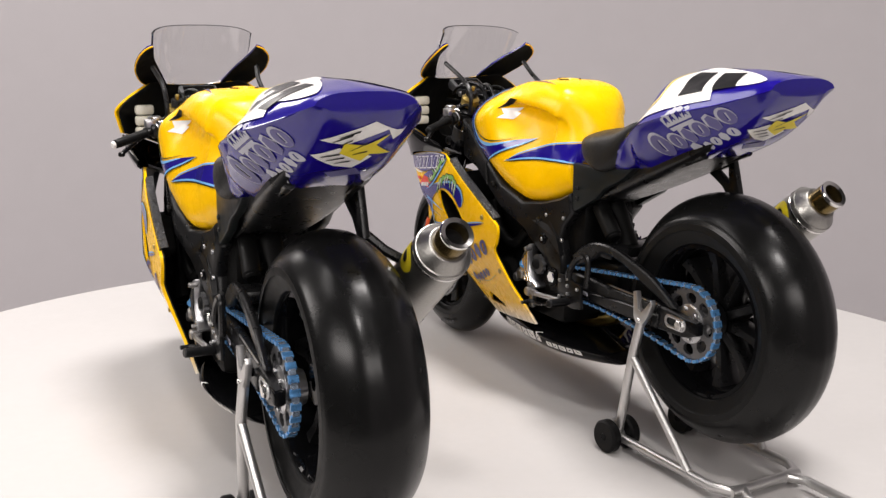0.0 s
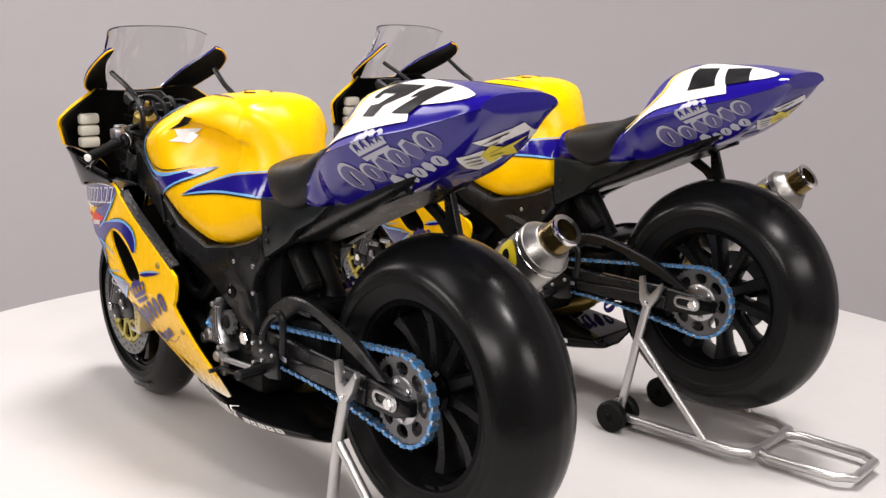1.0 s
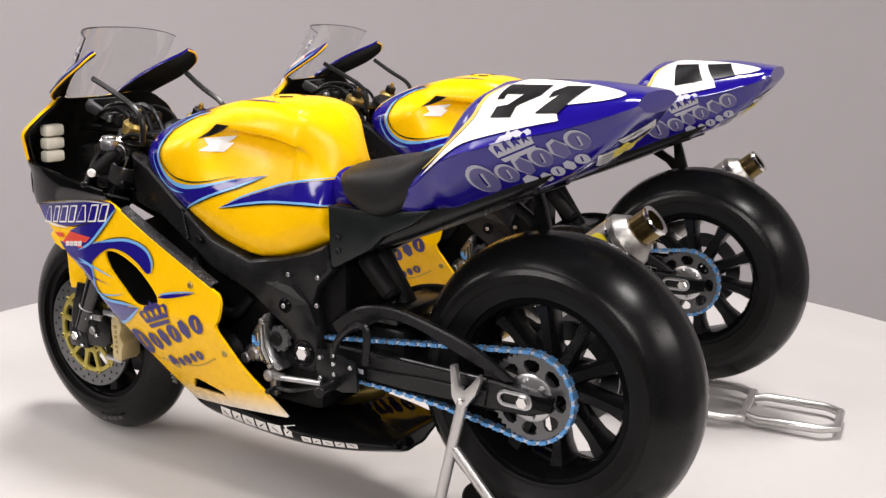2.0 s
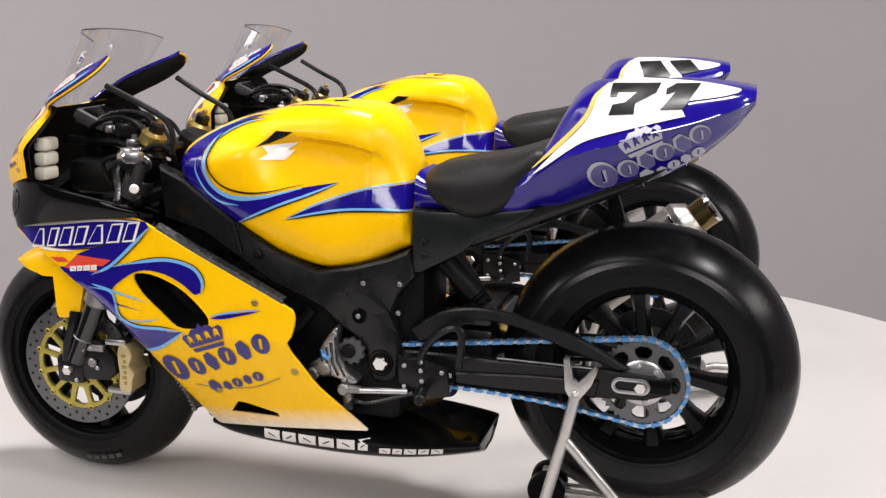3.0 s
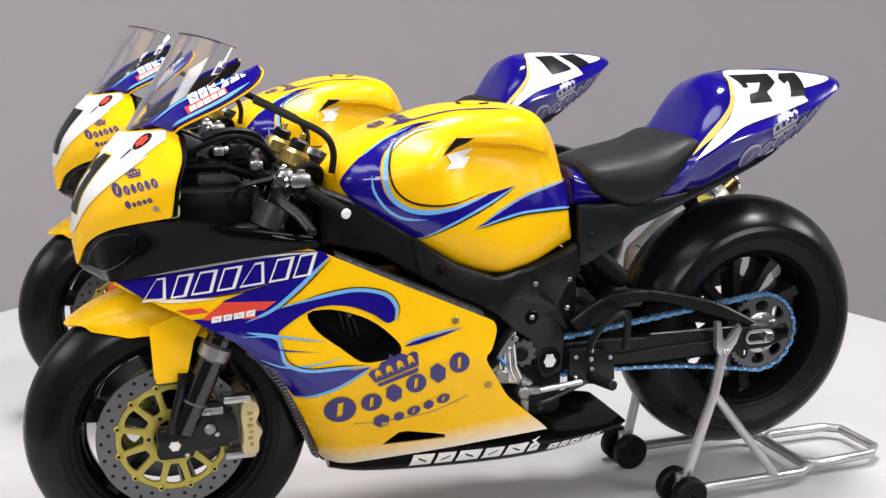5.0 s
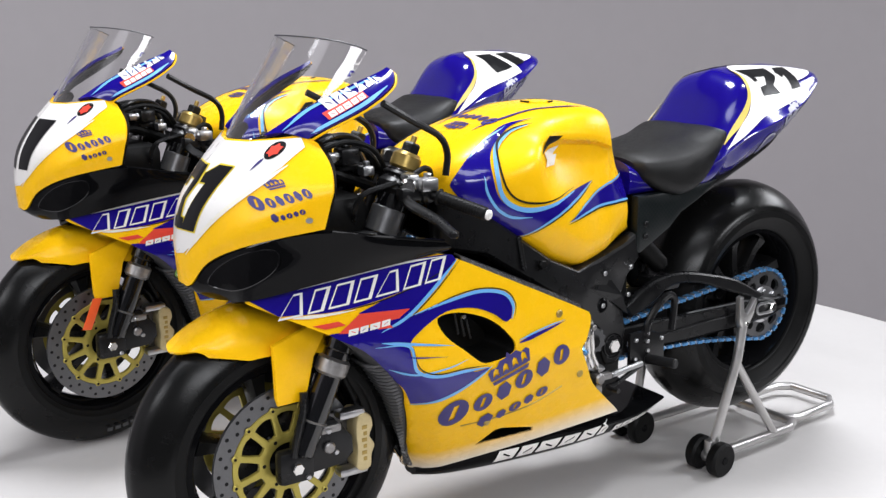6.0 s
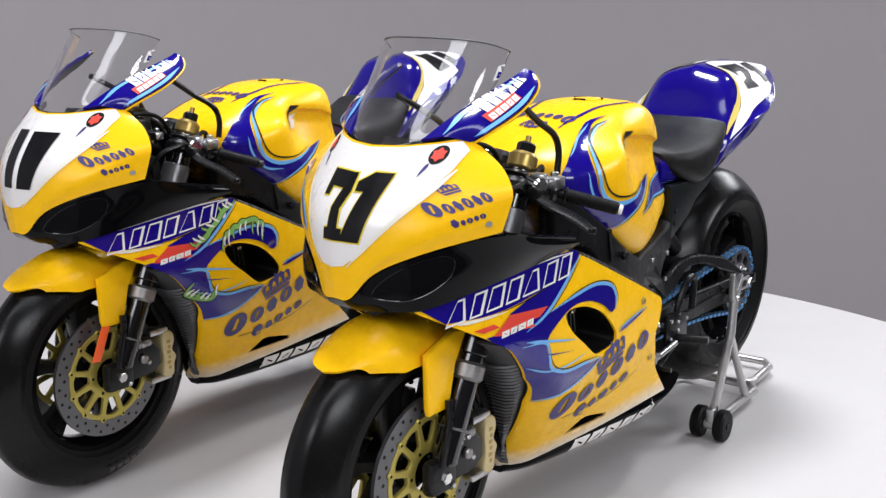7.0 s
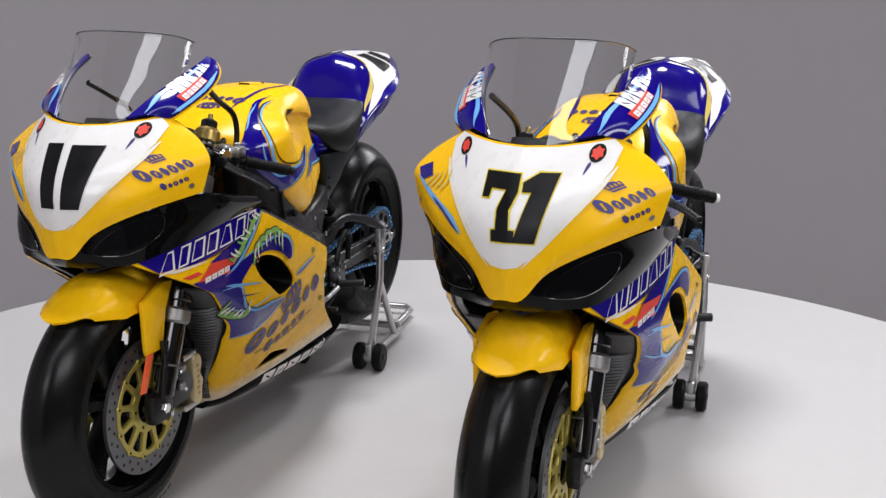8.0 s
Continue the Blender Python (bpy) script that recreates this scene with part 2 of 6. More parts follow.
def merged(*shapes):
    """Several shapes of one part in one mesh."""
    out = bmesh.new()
    for bm in shapes:
        at = [out.verts.new(v.co) for v in bm.verts]
        bm.verts.index_update()
        for f in bm.faces:
            out.faces.new([at[v.index] for v in f.verts])
        bm.free()
    return out


def mirrored(bm):
    bmesh.ops.scale(bm, vec=(1, -1, 1), verts=bm.verts)
    bmesh.ops.reverse_faces(bm, faces=bm.faces)
    return bm


# ---- flat prints laid on curved bodies ----


def outline_mesh(rings, step=0.2):
    """A flat mesh in (a, b) from closed outlines (an inner one is a hole), cut into small cells."""
    bm = bmesh.new()
    for ring in rings:
        vs = [bm.verts.new((p[0], p[1], 0)) for p in ring]
        for i, v in enumerate(vs):
            bm.edges.new((v, vs[(i + 1) % len(vs)]))
    bmesh.ops.triangle_fill(bm, use_beauty=True, use_dissolve=False, edges=bm.edges)
    return cells(bm, step)


def cells(bm, step):
    for axis in (0, 1):
        cs = [v.co[axis] for v in bm.verts]
        if not cs:
            return bm
        no = Vector((1, 0, 0)) if axis == 0 else Vector((0, 1, 0))
        k = math.floor(min(cs) / step) + 1
        while k * step < max(cs):
            bmesh.ops.bisect_plane(bm, geom=list(bm.verts) + list(bm.edges) + list(bm.faces), dist=1e-5, plane_co=no * (k * step), plane_no=no)
            k += 1
    return bm


def placed(bm, origin, turn=0.0, sx=1.0, sy=1.0, shear=0.0):
    c, s = math.cos(radians(turn)), math.sin(radians(turn))
    for v in bm.verts:
        x, y = v.co.x * sx + v.co.y * sy * shear, v.co.y * sy
        v.co = Vector((origin[0] + x * c - y * s, origin[1] + x * s + y * c, 0))
    return bm


def lay(bm, tree, way, off=0.02):
    """Lays a flat print on a body: way is 'left', 'front', 'top' or 'right', the side from which it is pressed on."""
    gone = []
    for v in bm.verts:
        a, b = v.co.x, v.co.y
        eye, go = {"left": ((a, 9, b), (0, -1, 0)), "right": ((a, -9, b), (0, 1, 0)), "front": ((30, a, b), (-1, 0, 0)), "top": ((a, b, 20), (0, 0, -1))}[way]
        hit, no, _, _ = tree.ray_cast(Vector(eye), Vector(go))
        if hit is None:
            gone.append(v)
        else:
            if no.dot(Vector(go)) > 0:
                no = -no
            v.co = hit + no * off
    bmesh.ops.delete(bm, geom=gone, context="VERTS")
    bm.normal_update()
    for f in list(bm.faces):
        if f.normal.dot(-Vector(go)) < 0:
            f.normal_flip()
    return bm


def tree_of(bm):
    return BVHTree.FromBMesh(bm)


def oval(x, w, h, n=20, lean=0.0):
    return [(x + w / 2 + w / 2 * math.cos(2 * math.pi * k / n) + lean * math.sin(2 * math.pi * k / n), h / 2 + h / 2 * math.sin(2 * math.pi * k / n)) for k in range(n)]


def mark_row(kinds, grow=0.0):
    """Plain shapes in a row: o a solid oval with a slanting slit, i a solid lozenge; capitals stand taller. grow thickens each."""
    rings, x, g = [], 0.0, grow
    for k in kinds:
        h = 1.0 if k.isupper() else 0.66
        if k in "Oo":
            w = h * 0.86
            c, d = x + w / 2, h / 2
            rings.append([(u, v) for u, v in oval(x - g, w + 2 * g, h, 18)])
            rings.append([(c + u * w, d + v * h) for u, v in ((-0.20 + g, -0.24), (-0.02 - g / 2, -0.26), (0.20 - g, 0.24), (0.02 + g / 2, 0.26))])
        else:
            w = h * 0.72
            rings.append([(x + w * a + p * g, h * b) for a, b, p in ((0.3, 0, 0), (0.78, 0.08, 0.7), (1, 0.55, 1), (0.7, 1, 0), (0.22, 0.92, -0.7), (0, 0.45, -1))])
        x += w + 0.12
    return rings


def block_row(count):
    """Bold plain blocks, each cut by a slanting slit."""
    rings, x = [], 0.0
    for i in range(count):
        w = (0.95, 0.8, 1.0, 0.85, 0.95, 0.5, 0.9)[i % 7]
        a, b = (0.26, 0.60) if i % 2 else (0.60, 0.26)
        rings.append([(x, 0), (x + w, 0), (x + w, 1), (x, 1)])
        rings.append([(x + 0.28 * w, a), (x + 0.72 * w, b), (x + 0.72 * w, b + 0.14), (x + 0.28 * w, a + 0.14)])
        x += w + 0.17
    return rings

# ---- the setting: a round white stand in a grey booth ----


def setting(name, bm, material, label, smooth=True):
    ob = part(name, bm, material, None, "", smooth)
    return tagged(ob, label, name.split("_")[0], kind="structure")


setting("turntable_top", lathe([(0.001, 0), (17.2, 0), (17.34, -0.04), (17.4, -0.15), (17.4, -1.4), (17.2, -1.6), (0.001, -1.6)], (0, 0, 0), "z", 160),
        DISC, "round white smooth turntable top under both models")
setting("turntable_base", lathe([(0.001, -1.6), (9, -1.6), (9, -1.9), (7, -2.4), (7, -33), (9, -35), (0.001, -35)], (0, 0, 0), "z", 64), DISC, "white round turntable base on the booth floor")
BOOTH = (12, -12, 0)
setting("ground", lathe([(0.001, -35), (97, -35), (97, -36), (0.001, -36)], BOOTH, "z", 96), BACK, "grey paper covered booth floor under the turntable")
setting("backdrop", lathe([(95, -35), (97, -35), (97, 92), (95, 92)], BOOTH, "z", 64, radians(-95), radians(230)), BACK, "plain grey seamless paper backdrop round the far side")
# dark wall and ceiling are never in view, added to keep bounce light down
setting("wall_dark", lathe([(95, -35), (97, -35), (97, 92), (95, 92)], BOOTH, "z", 40, radians(135), radians(130)), UNSEEN_DARK, "unseen dark matt wall added across from the paper")
setting("ceiling", lathe([(0.001, 90), (97, 90), (97, 92), (0.001, 92)], BOOTH, "z", 96), UNSEEN_DARK, "unseen dark plain ceiling added above the booth")

# ---- the motorcycle model; x ahead from the rear axle, y to its left, z up from the stand ----
REAR, FRONT = Vector((0, 0, 3.46)), Vector((11.7, 0, 2.5))


def ring_at(c, r, n, y, start=0.0):
    return [(c[0] + r * math.cos(start + 2 * math.pi * i / n), y, c[2] + r * math.sin(start + 2 * math.pi * i / n)) for i in range(n)]


def tyre(c, r, w, rim_r):
    """Tread and the two side walls of a slick, as three shapes."""
    out = [(r - 0.0, 0.0), (r - 0.06, w * 0.35), (r - 0.24, w * 0.66), (r - 0.46, w * 0.90), (r - 0.60, w * 0.975)]
    low = [(r - 0.60, w * 0.97), (r - 0.74, w * 0.985), (rim_r + 0.32, w * 0.93), (rim_r + 0.08, w * 0.80), (rim_r, w * 0.76), (rim_r - 0.02, w * 0.6)]
    half, wall = [tuple(p) for p in spline(out, 4)], [tuple(p) for p in spline(low, 4)]
    tread = lathe([(a, -b) for a, b in half[::-1]] + half[1:], c, "y", 72)
    return tread, lathe(wall, c, "y", 72), lathe([(a, -b) for a, b in wall[::-1]], c, "y", 72)


def wheel(kind, c, r, w, rim_r, spokes, bike):
    y = w * 0.72
    rim = lathe([(rim_r, y), (rim_r - 0.10, y + 0.02), (rim_r - 0.14, y - 0.05), (rim_r - 0.20, y - 0.2), (rim_r - 0.22, 0), (rim_r - 0.20, 0.2 - y), (rim_r - 0.14, 0.05 - y), (rim_r - 0.10, -y - 0.02), (rim_r, -y)], c, "y", 72)
    hub = lathe([(0.12, 0.42), (0.36, 0.42), (0.42, 0.36), (0.34, 0.15), (0.34, -0.15), (0.42, -0.36), (0.36, -0.42), (0.12, -0.42)], c, "y", 28)
    whole = part(kind, merged(rim, hub), GLOSS, bike, "black cast wheel rim")
    tread, wall, wall2 = tyre(c, r, w, rim_r)
    t = part("tyre", tread, RUBBER, whole, "smooth glossy black slick racing tyre")
    part("sidewall", wall, WALLRUB, whole, "matt dark grey side wall")
    part("sidewall", wall2, WALLRUB, whole)
    for i in range(spokes):
        a = 2 * math.pi * (i + 0.28) / spokes
        d, s = Vector((math.cos(a), 0, math.sin(a))), Vector((-math.sin(a), 0, math.cos(a)))
        bm, rows = bmesh.new(), []
        for rad, wide, deep in ((0.3, 0.16, 0.28), (0.8, 0.13, 0.24), (rim_r - 0.5, 0.14, 0.26), (rim_r - 0.17, 0.2, 0.36)):
            p = Vector(c) + d * rad
            rows.append([p + s * wide * x + Vector((0, deep * z, 0)) for x, z in ((1, 0.5), (0.6, 1), (-0.6, 1), (-1, 0.5), (-1, -0.5), (-0.6, -1), (0.6, -1), (1, -0.5))])
        vs = grid_faces(bm, rows, True)
        bm.faces.new(vs[0]), bm.faces.new(vs[-1])
        part("spoke", done(bm), SATIN, whole)
    return whole


def brake_disc(c, y, side, whole):
    """A drilled steel rotor on a gold carrier."""
    prof = [(1.30, y - 0.035), (1.30, y + 0.035), (0.985, y + 0.035), (0.985, y - 0.035)]
    part("brake_rotor", lathe(prof, c, "y", 60), STEEL, whole, "grey drilled brake disc")
    holes = [rod((p[0], y + side * 0.034, p[2]), (p[0], y + side * 0.041, p[2]), 0.035, 8, 0.1)
                     for k, rad in ((0, 1.21), (1, 1.09)) for p in ring_at(c, rad, 24, y, k * 0.13)]
    for bm in holes:
        part("rotor_hole", bm, INK, whole)
    n, hub_holes = 12, [[(c[0] + 0.325 * math.cos(k * math.pi / 16), c[2] + 0.325 * math.sin(k * math.pi / 16)) for k in range(32)]]
    for i in range(n):
        a = 2 * math.pi * i / n
        ring = [(0.52, -0.135), (0.70, -0.185), (0.85, -0.195), (0.875, -0.1), (0.88, 0), (0.875, 0.1), (0.85, 0.195), (0.70, 0.185), (0.52, 0.135), (0.50, 0)]
        hub_holes.append([(c[0] + q * math.cos(a + t), c[2] + q * math.sin(a + t)) for q, t in ring])
    rim = [(c[0] + (0.975 if k % 6 else 1.02) * math.cos((k + 3) * math.pi / 36), c[2] + (0.975 if k % 6 else 1.02) * math.sin((k + 3) * math.pi / 36)) for k in range(72)]
    lo, hi = sorted((y - side * 0.03, y + side * 0.05))
    carrier = part("disc_carrier", plate(rim, lo, hi, 0.012, hub_holes), GOLD, whole, "gold anodised disc carrier with twelve spokes")
    for p in ring_at(c, 0.965, n, y, math.pi / n):
        part("carrier_rivet", rod((p[0], y + side * 0.045, p[2]), (p[0], y + side * 0.075, p[2]), 0.06, 10), GOLD, carrier)
        part("rivet_head", rod((p[0], y + side * 0.07, p[2]), (p[0], y + side * 0.082, p[2]), 0.028, 8), DARK, carrier)
    for p in ring_at(c, 0.42, 6, y):
        part("carrier_bolt", rod((p[0], y + side * 0.045, p[2]), (p[0], y + side * 0.062, p[2]), 0.035, 8), DARK, carrier)


def front_end(bike):
    w = wheel("front_wheel", FRONT, 2.5, 0.58, 1.66, 6, bike)
    for side in (1, -1):
        brake_disc(FRONT, 0.62 * side, side, w)
    part("axle_bolt", rod((11.7, 0.98, 2.5), (11.7, 1.1, 2.5), 0.11, 6, 0.15), CHROME, w, "bright axle bolt")
    for k in range(5):
        part("tyre_print", lay_band(FRONT, 2.14, 0.555, -112 + 5 * k, 3.4), RADGREY, w, "short grey printed bar on the tyre wall")
    d = Vector((-2.15, 0, 4.9)).normalized()
    for side in (1, -1):
        y = 0.88 * side
        foot = Vector((11.62, y, 2.55))
        leg = part("fork_leg", rod(foot + d * 0.1, foot + d * 2.0, 0.23, 20), FORKBLACK, bike, "black upside-down fork leg")
        part("upper_tube", rod(foot + d * 1.95, foot + d * 5.12, 0.27, 20, 0.1), FORKBLACK, leg, "polished black fork outer tube")
        part("clamp_sleeve", rod(foot + d * 3.95, foot + d * 4.5, 0.285, 24), STEEL, leg, "bare metal sleeve above the lower yoke")
        part("dust_collar", rod(foot + d * 1.5, foot + d * 1.85, 0.28, 24), ALLOY, leg, "bare metal collar")
        part("lower_collar", rod(foot + d * 0.66, foot + d * 0.78, 0.255, 20), ALLOY, leg, "silver clamp ring")
        part("leg_shield", tube(spline([(11.50, y + 0.04 * side, 3.75), (11.54, y + 0.10 * side, 3.45), (11.66, y + 0.12 * side, 3.05), (11.72, y + 0.1 * side, 2.7)], 5), 0.11, 10, flat=0.6), SATIN, leg, "black curved leg shield")
        for x, z in ((11.12, 3.02), (11.32, 2.98), (10.98, 2.62), (11.5, 2.3)):
            part("clamp_bolt", rod((x, y + 0.1 * side, z), (x, y + 0.19 * side, z), 0.05, 6), SILVER, leg)
        part("axle_clamp", merged(block((11.35, y - 0.14, 2.2), (12.0, y + 0.14, 2.8), 0.1), plate([(11.5, 2.3), (10.8, 2.34), (10.6, 2.5), (10.62, 2.8), (10.95, 3.18), (11.3, 3.2)], y - 0.1, y + 0.1, 0.05)), SATIN, leg, "black axle clamp")
        part("leg_bracket", merged(block((10.85, y - 0.13, 2.95), (11.35, y + 0.13, 3.1), 0.04), rod((11.1, y + 0.1 * side, 2.72), (11.1, y + 0.2 * side, 2.72), 0.1, 10)), ALLOY, leg, "alloy caliper bracket")
        part("top_cap", rod(foot + d * 5.1, foot + d * 5.42, 0.25, 24), BRASS, leg, "brass coloured fork cap")
        part("preload_nut", rod(foot + d * 5.4, foot + d * 5.6, 0.16, 6, 0.2), SATIN, leg, "black preload nut")
        part("rebound_screw", rod(foot + d * 5.58, foot + d * 5.72, 0.05, 10), BRASS, leg)
        cal = part("brake_caliper", merged(plate(soft([(10.26, 2.16), (10.42, 2.1), (10.55, 2.2), (10.53, 2.5), (10.56, 2.85), (10.52, 3.1), (10.4, 3.16), (10.26, 3.08), (10.22, 2.9), (10.28, 2.72), (10.18, 2.55), (10.24, 2.38)], 3), 0.42 * side, 0.98 * side, 0.05)), CALIPER, bike, "pale gold four-piston brake caliper")
        part("caliper_foot", merged(block((10.3, min(0.7 * side, 0.95 * side), 2.06), (10.85, max(0.7 * side, 0.95 * side), 2.2), 0.04), block((10.36, min(0.7 * side, 0.95 * side), 3.1), (10.85, max(0.7 * side, 0.95 * side), 3.24), 0.04)), SILVER, cal, "silver mounting lugs")
        for k in range(6):
            part("caliper_mark", block((10.35, 0.975 * side - 0.006, 2.3 + k * 0.115), (10.42 + 0.03 * (k % 2), 0.975 * side + 0.012, 2.37 + k * 0.115), 0.004), BRASS, cal)
        hose = spline([(10.45, 0.75 * side, 3.35), (10.7, 0.72 * side, 4.0), (10.6, 0.6 * side, 4.9), (10.2, 0.5 * side, 5.8)], 6)
        part("brake_hose", tube(hose, 0.05, 8), DARK, bike, "thin dark brake hose")
    # mudguard: a saddle over the tyre with a drop leg each side
    rows = []
    for a in (50, 56, 63, 70, 78, 90, 105, 120):
        skirt = float(np.interp(a, (50, 57, 68, 85, 120), (-0.2, -0.34, -0.54, -0.66, -0.66)))
        b, row = radians(a), []
        for y, f in ((0, 0.0), (0.33, 0.04), (0.57, 0.25), (0.70, 0.6), (0.75, 1.0)):
            r = 2.65 + (skirt - 0.10) * f
            b = radians(a + 9 * (y / 0.75) ** 2 * max(0.0, (74 - a) / 27))
            row.append((11.7 + r * math.cos(b), y * float(np.interp(a, (50, 57, 70), (0.72, 0.87, 0.98))), 2.5 + r * math.sin(b)))
        rows.append(row)
    g = part("front_mudguard", sheet(rows, 5, 4, 0.05), YELLOW, bike, "yellow front mudguard")
    for side in (1, -1):
        leg = plate([(11.35, 4.85), (12.02, 4.6), (12.0, 4.2), (11.98, 3.7), (11.94, 3.57), (11.52, 3.58), (11.40, 3.76), (11.28, 4.3), (11.0, 4.8)], 0.78 * side, 0.9 * side, 0.04)
        part("mudguard_leg", leg, YELLOW, g)


def lay_band(c, r, y, start, span):
    """A short curved printed bar on a tyre wall."""
    bm, rows = bmesh.new(), []
    for i in range(9):
        a = radians(start + span * i / 8)
        rows.append([Vector((c[0] + q * math.cos(a), h, c[2] + q * math.sin(a))) for q, h in ((r + 0.045, y - 0.022), (r - 0.045, y + 0.008))])
    grid_faces(bm, rows)
    return thicken(bm, 0.012, Vector((0, 1, 0)))


def chain_path():
    """The closed line of the chain round both sprockets."""
    (x0, z0, r0), (x1, z1, r1) = (0.0, 3.46, 0.80), (4.55, 3.35, 0.36)
    d = math.hypot(x1 - x0, z1 - z0)
    base, tilt = math.atan2(z1 - z0, x1 - x0), math.acos((r0 - r1) / d)
    pts = []
    for i in range(28):
        a = base + tilt + (2 * math.pi - 2 * tilt) * i / 27
        pts.append((x0 + r0 * math.cos(a), 0.86, z0 + r0 * math.sin(a)))
    pts += [(p0 + (p1 - p0) * k / 8, 0.86, q0 + (q1 - q0) * k / 8 + 0.13 * math.sin(math.pi * k / 8))
            for (p0, q0), (p1, q1) in [((pts[-1][0], pts[-1][2]), (x1 + r1 * math.cos(base - tilt), z1 + r1 * math.sin(base - tilt)))] for k in range(1, 8)]
    for i in range(10):
        a = base - tilt + 2 * tilt * i / 9
        pts.append((x1 + r1 * math.cos(a), 0.86, z1 + r1 * math.sin(a)))
    last, first = pts[-1], pts[0]
    pts += [(last[0] + (first[0] - last[0]) * k / 8, 0.86, last[2] + (first[2] - last[2]) * k / 8) for k in range(1, 8)]
    return [Vector(p) for p in pts]


def chain_mesh():
    line = chain_path()
    line.append(line[0])
    lens = [0.0]
    for a, b in zip(line, line[1:]):
        lens.append(lens[-1] + (b - a).length)
    count = 110
    shapes = ([], [])
    for i in range(count):
        s = lens[-1] * i / count
        j = max(k for k in range(len(lens) - 1) if lens[k] <= s)
        f = (s - lens[j]) / max(1e-6, lens[j + 1] - lens[j])
        p, d = line[j].lerp(line[j + 1], f), (line[j + 1] - line[j]).normalized()
        u = Vector((-d.z, 0, d.x))
        h, w, t = lens[-1] / count * 0.62, 0.038, (0.06 if i % 2 else 0.09)
        bm, rows = bmesh.new(), []
        for y in (-t, t):
            rows.append([p + d * h * a + u * w * b + Vector((0, y, 0)) for a, b in ((1, 0.5), (0.7, 1), (0.2, 0.75), (-0.2, 0.75), (-0.7, 1), (-1, 0.5), (-1, -0.5), (-0.7, -1), (-0.2, -0.75), (0.2, -0.75), (0.7, -1), (1, -0.5))])
        vs = grid_faces(bm, rows, True)
        bm.faces.new(vs[0]), bm.faces.new(vs[-1])
        shapes[i % 2].append(done(bm))
    return merged(*shapes[0]), merged(*shapes[1])


def sprocket():
    n, out = 42, []
    for i in range(n):
        for k, r in ((0, 0.74), (0.5, 0.80)):
            a = 2 * math.pi * (i + k) / n
            out.append((r * math.cos(a), 3.46 + r * math.sin(a)))
    holes = []
    for i in range(8):
        a = 2 * math.pi * i / 8
        holes.append([(math.cos(a + t) * r, 3.46 + math.sin(a + t) * r) for r, t in ((0.44, -0.16), (0.54, -0.28), (0.63, -0.24), (0.67, -0.1), (0.67, 0.1), (0.63, 0.24), (0.54, 0.28), (0.44, 0.16))])
    return plate(out, 0.82, 0.90, 0, holes)


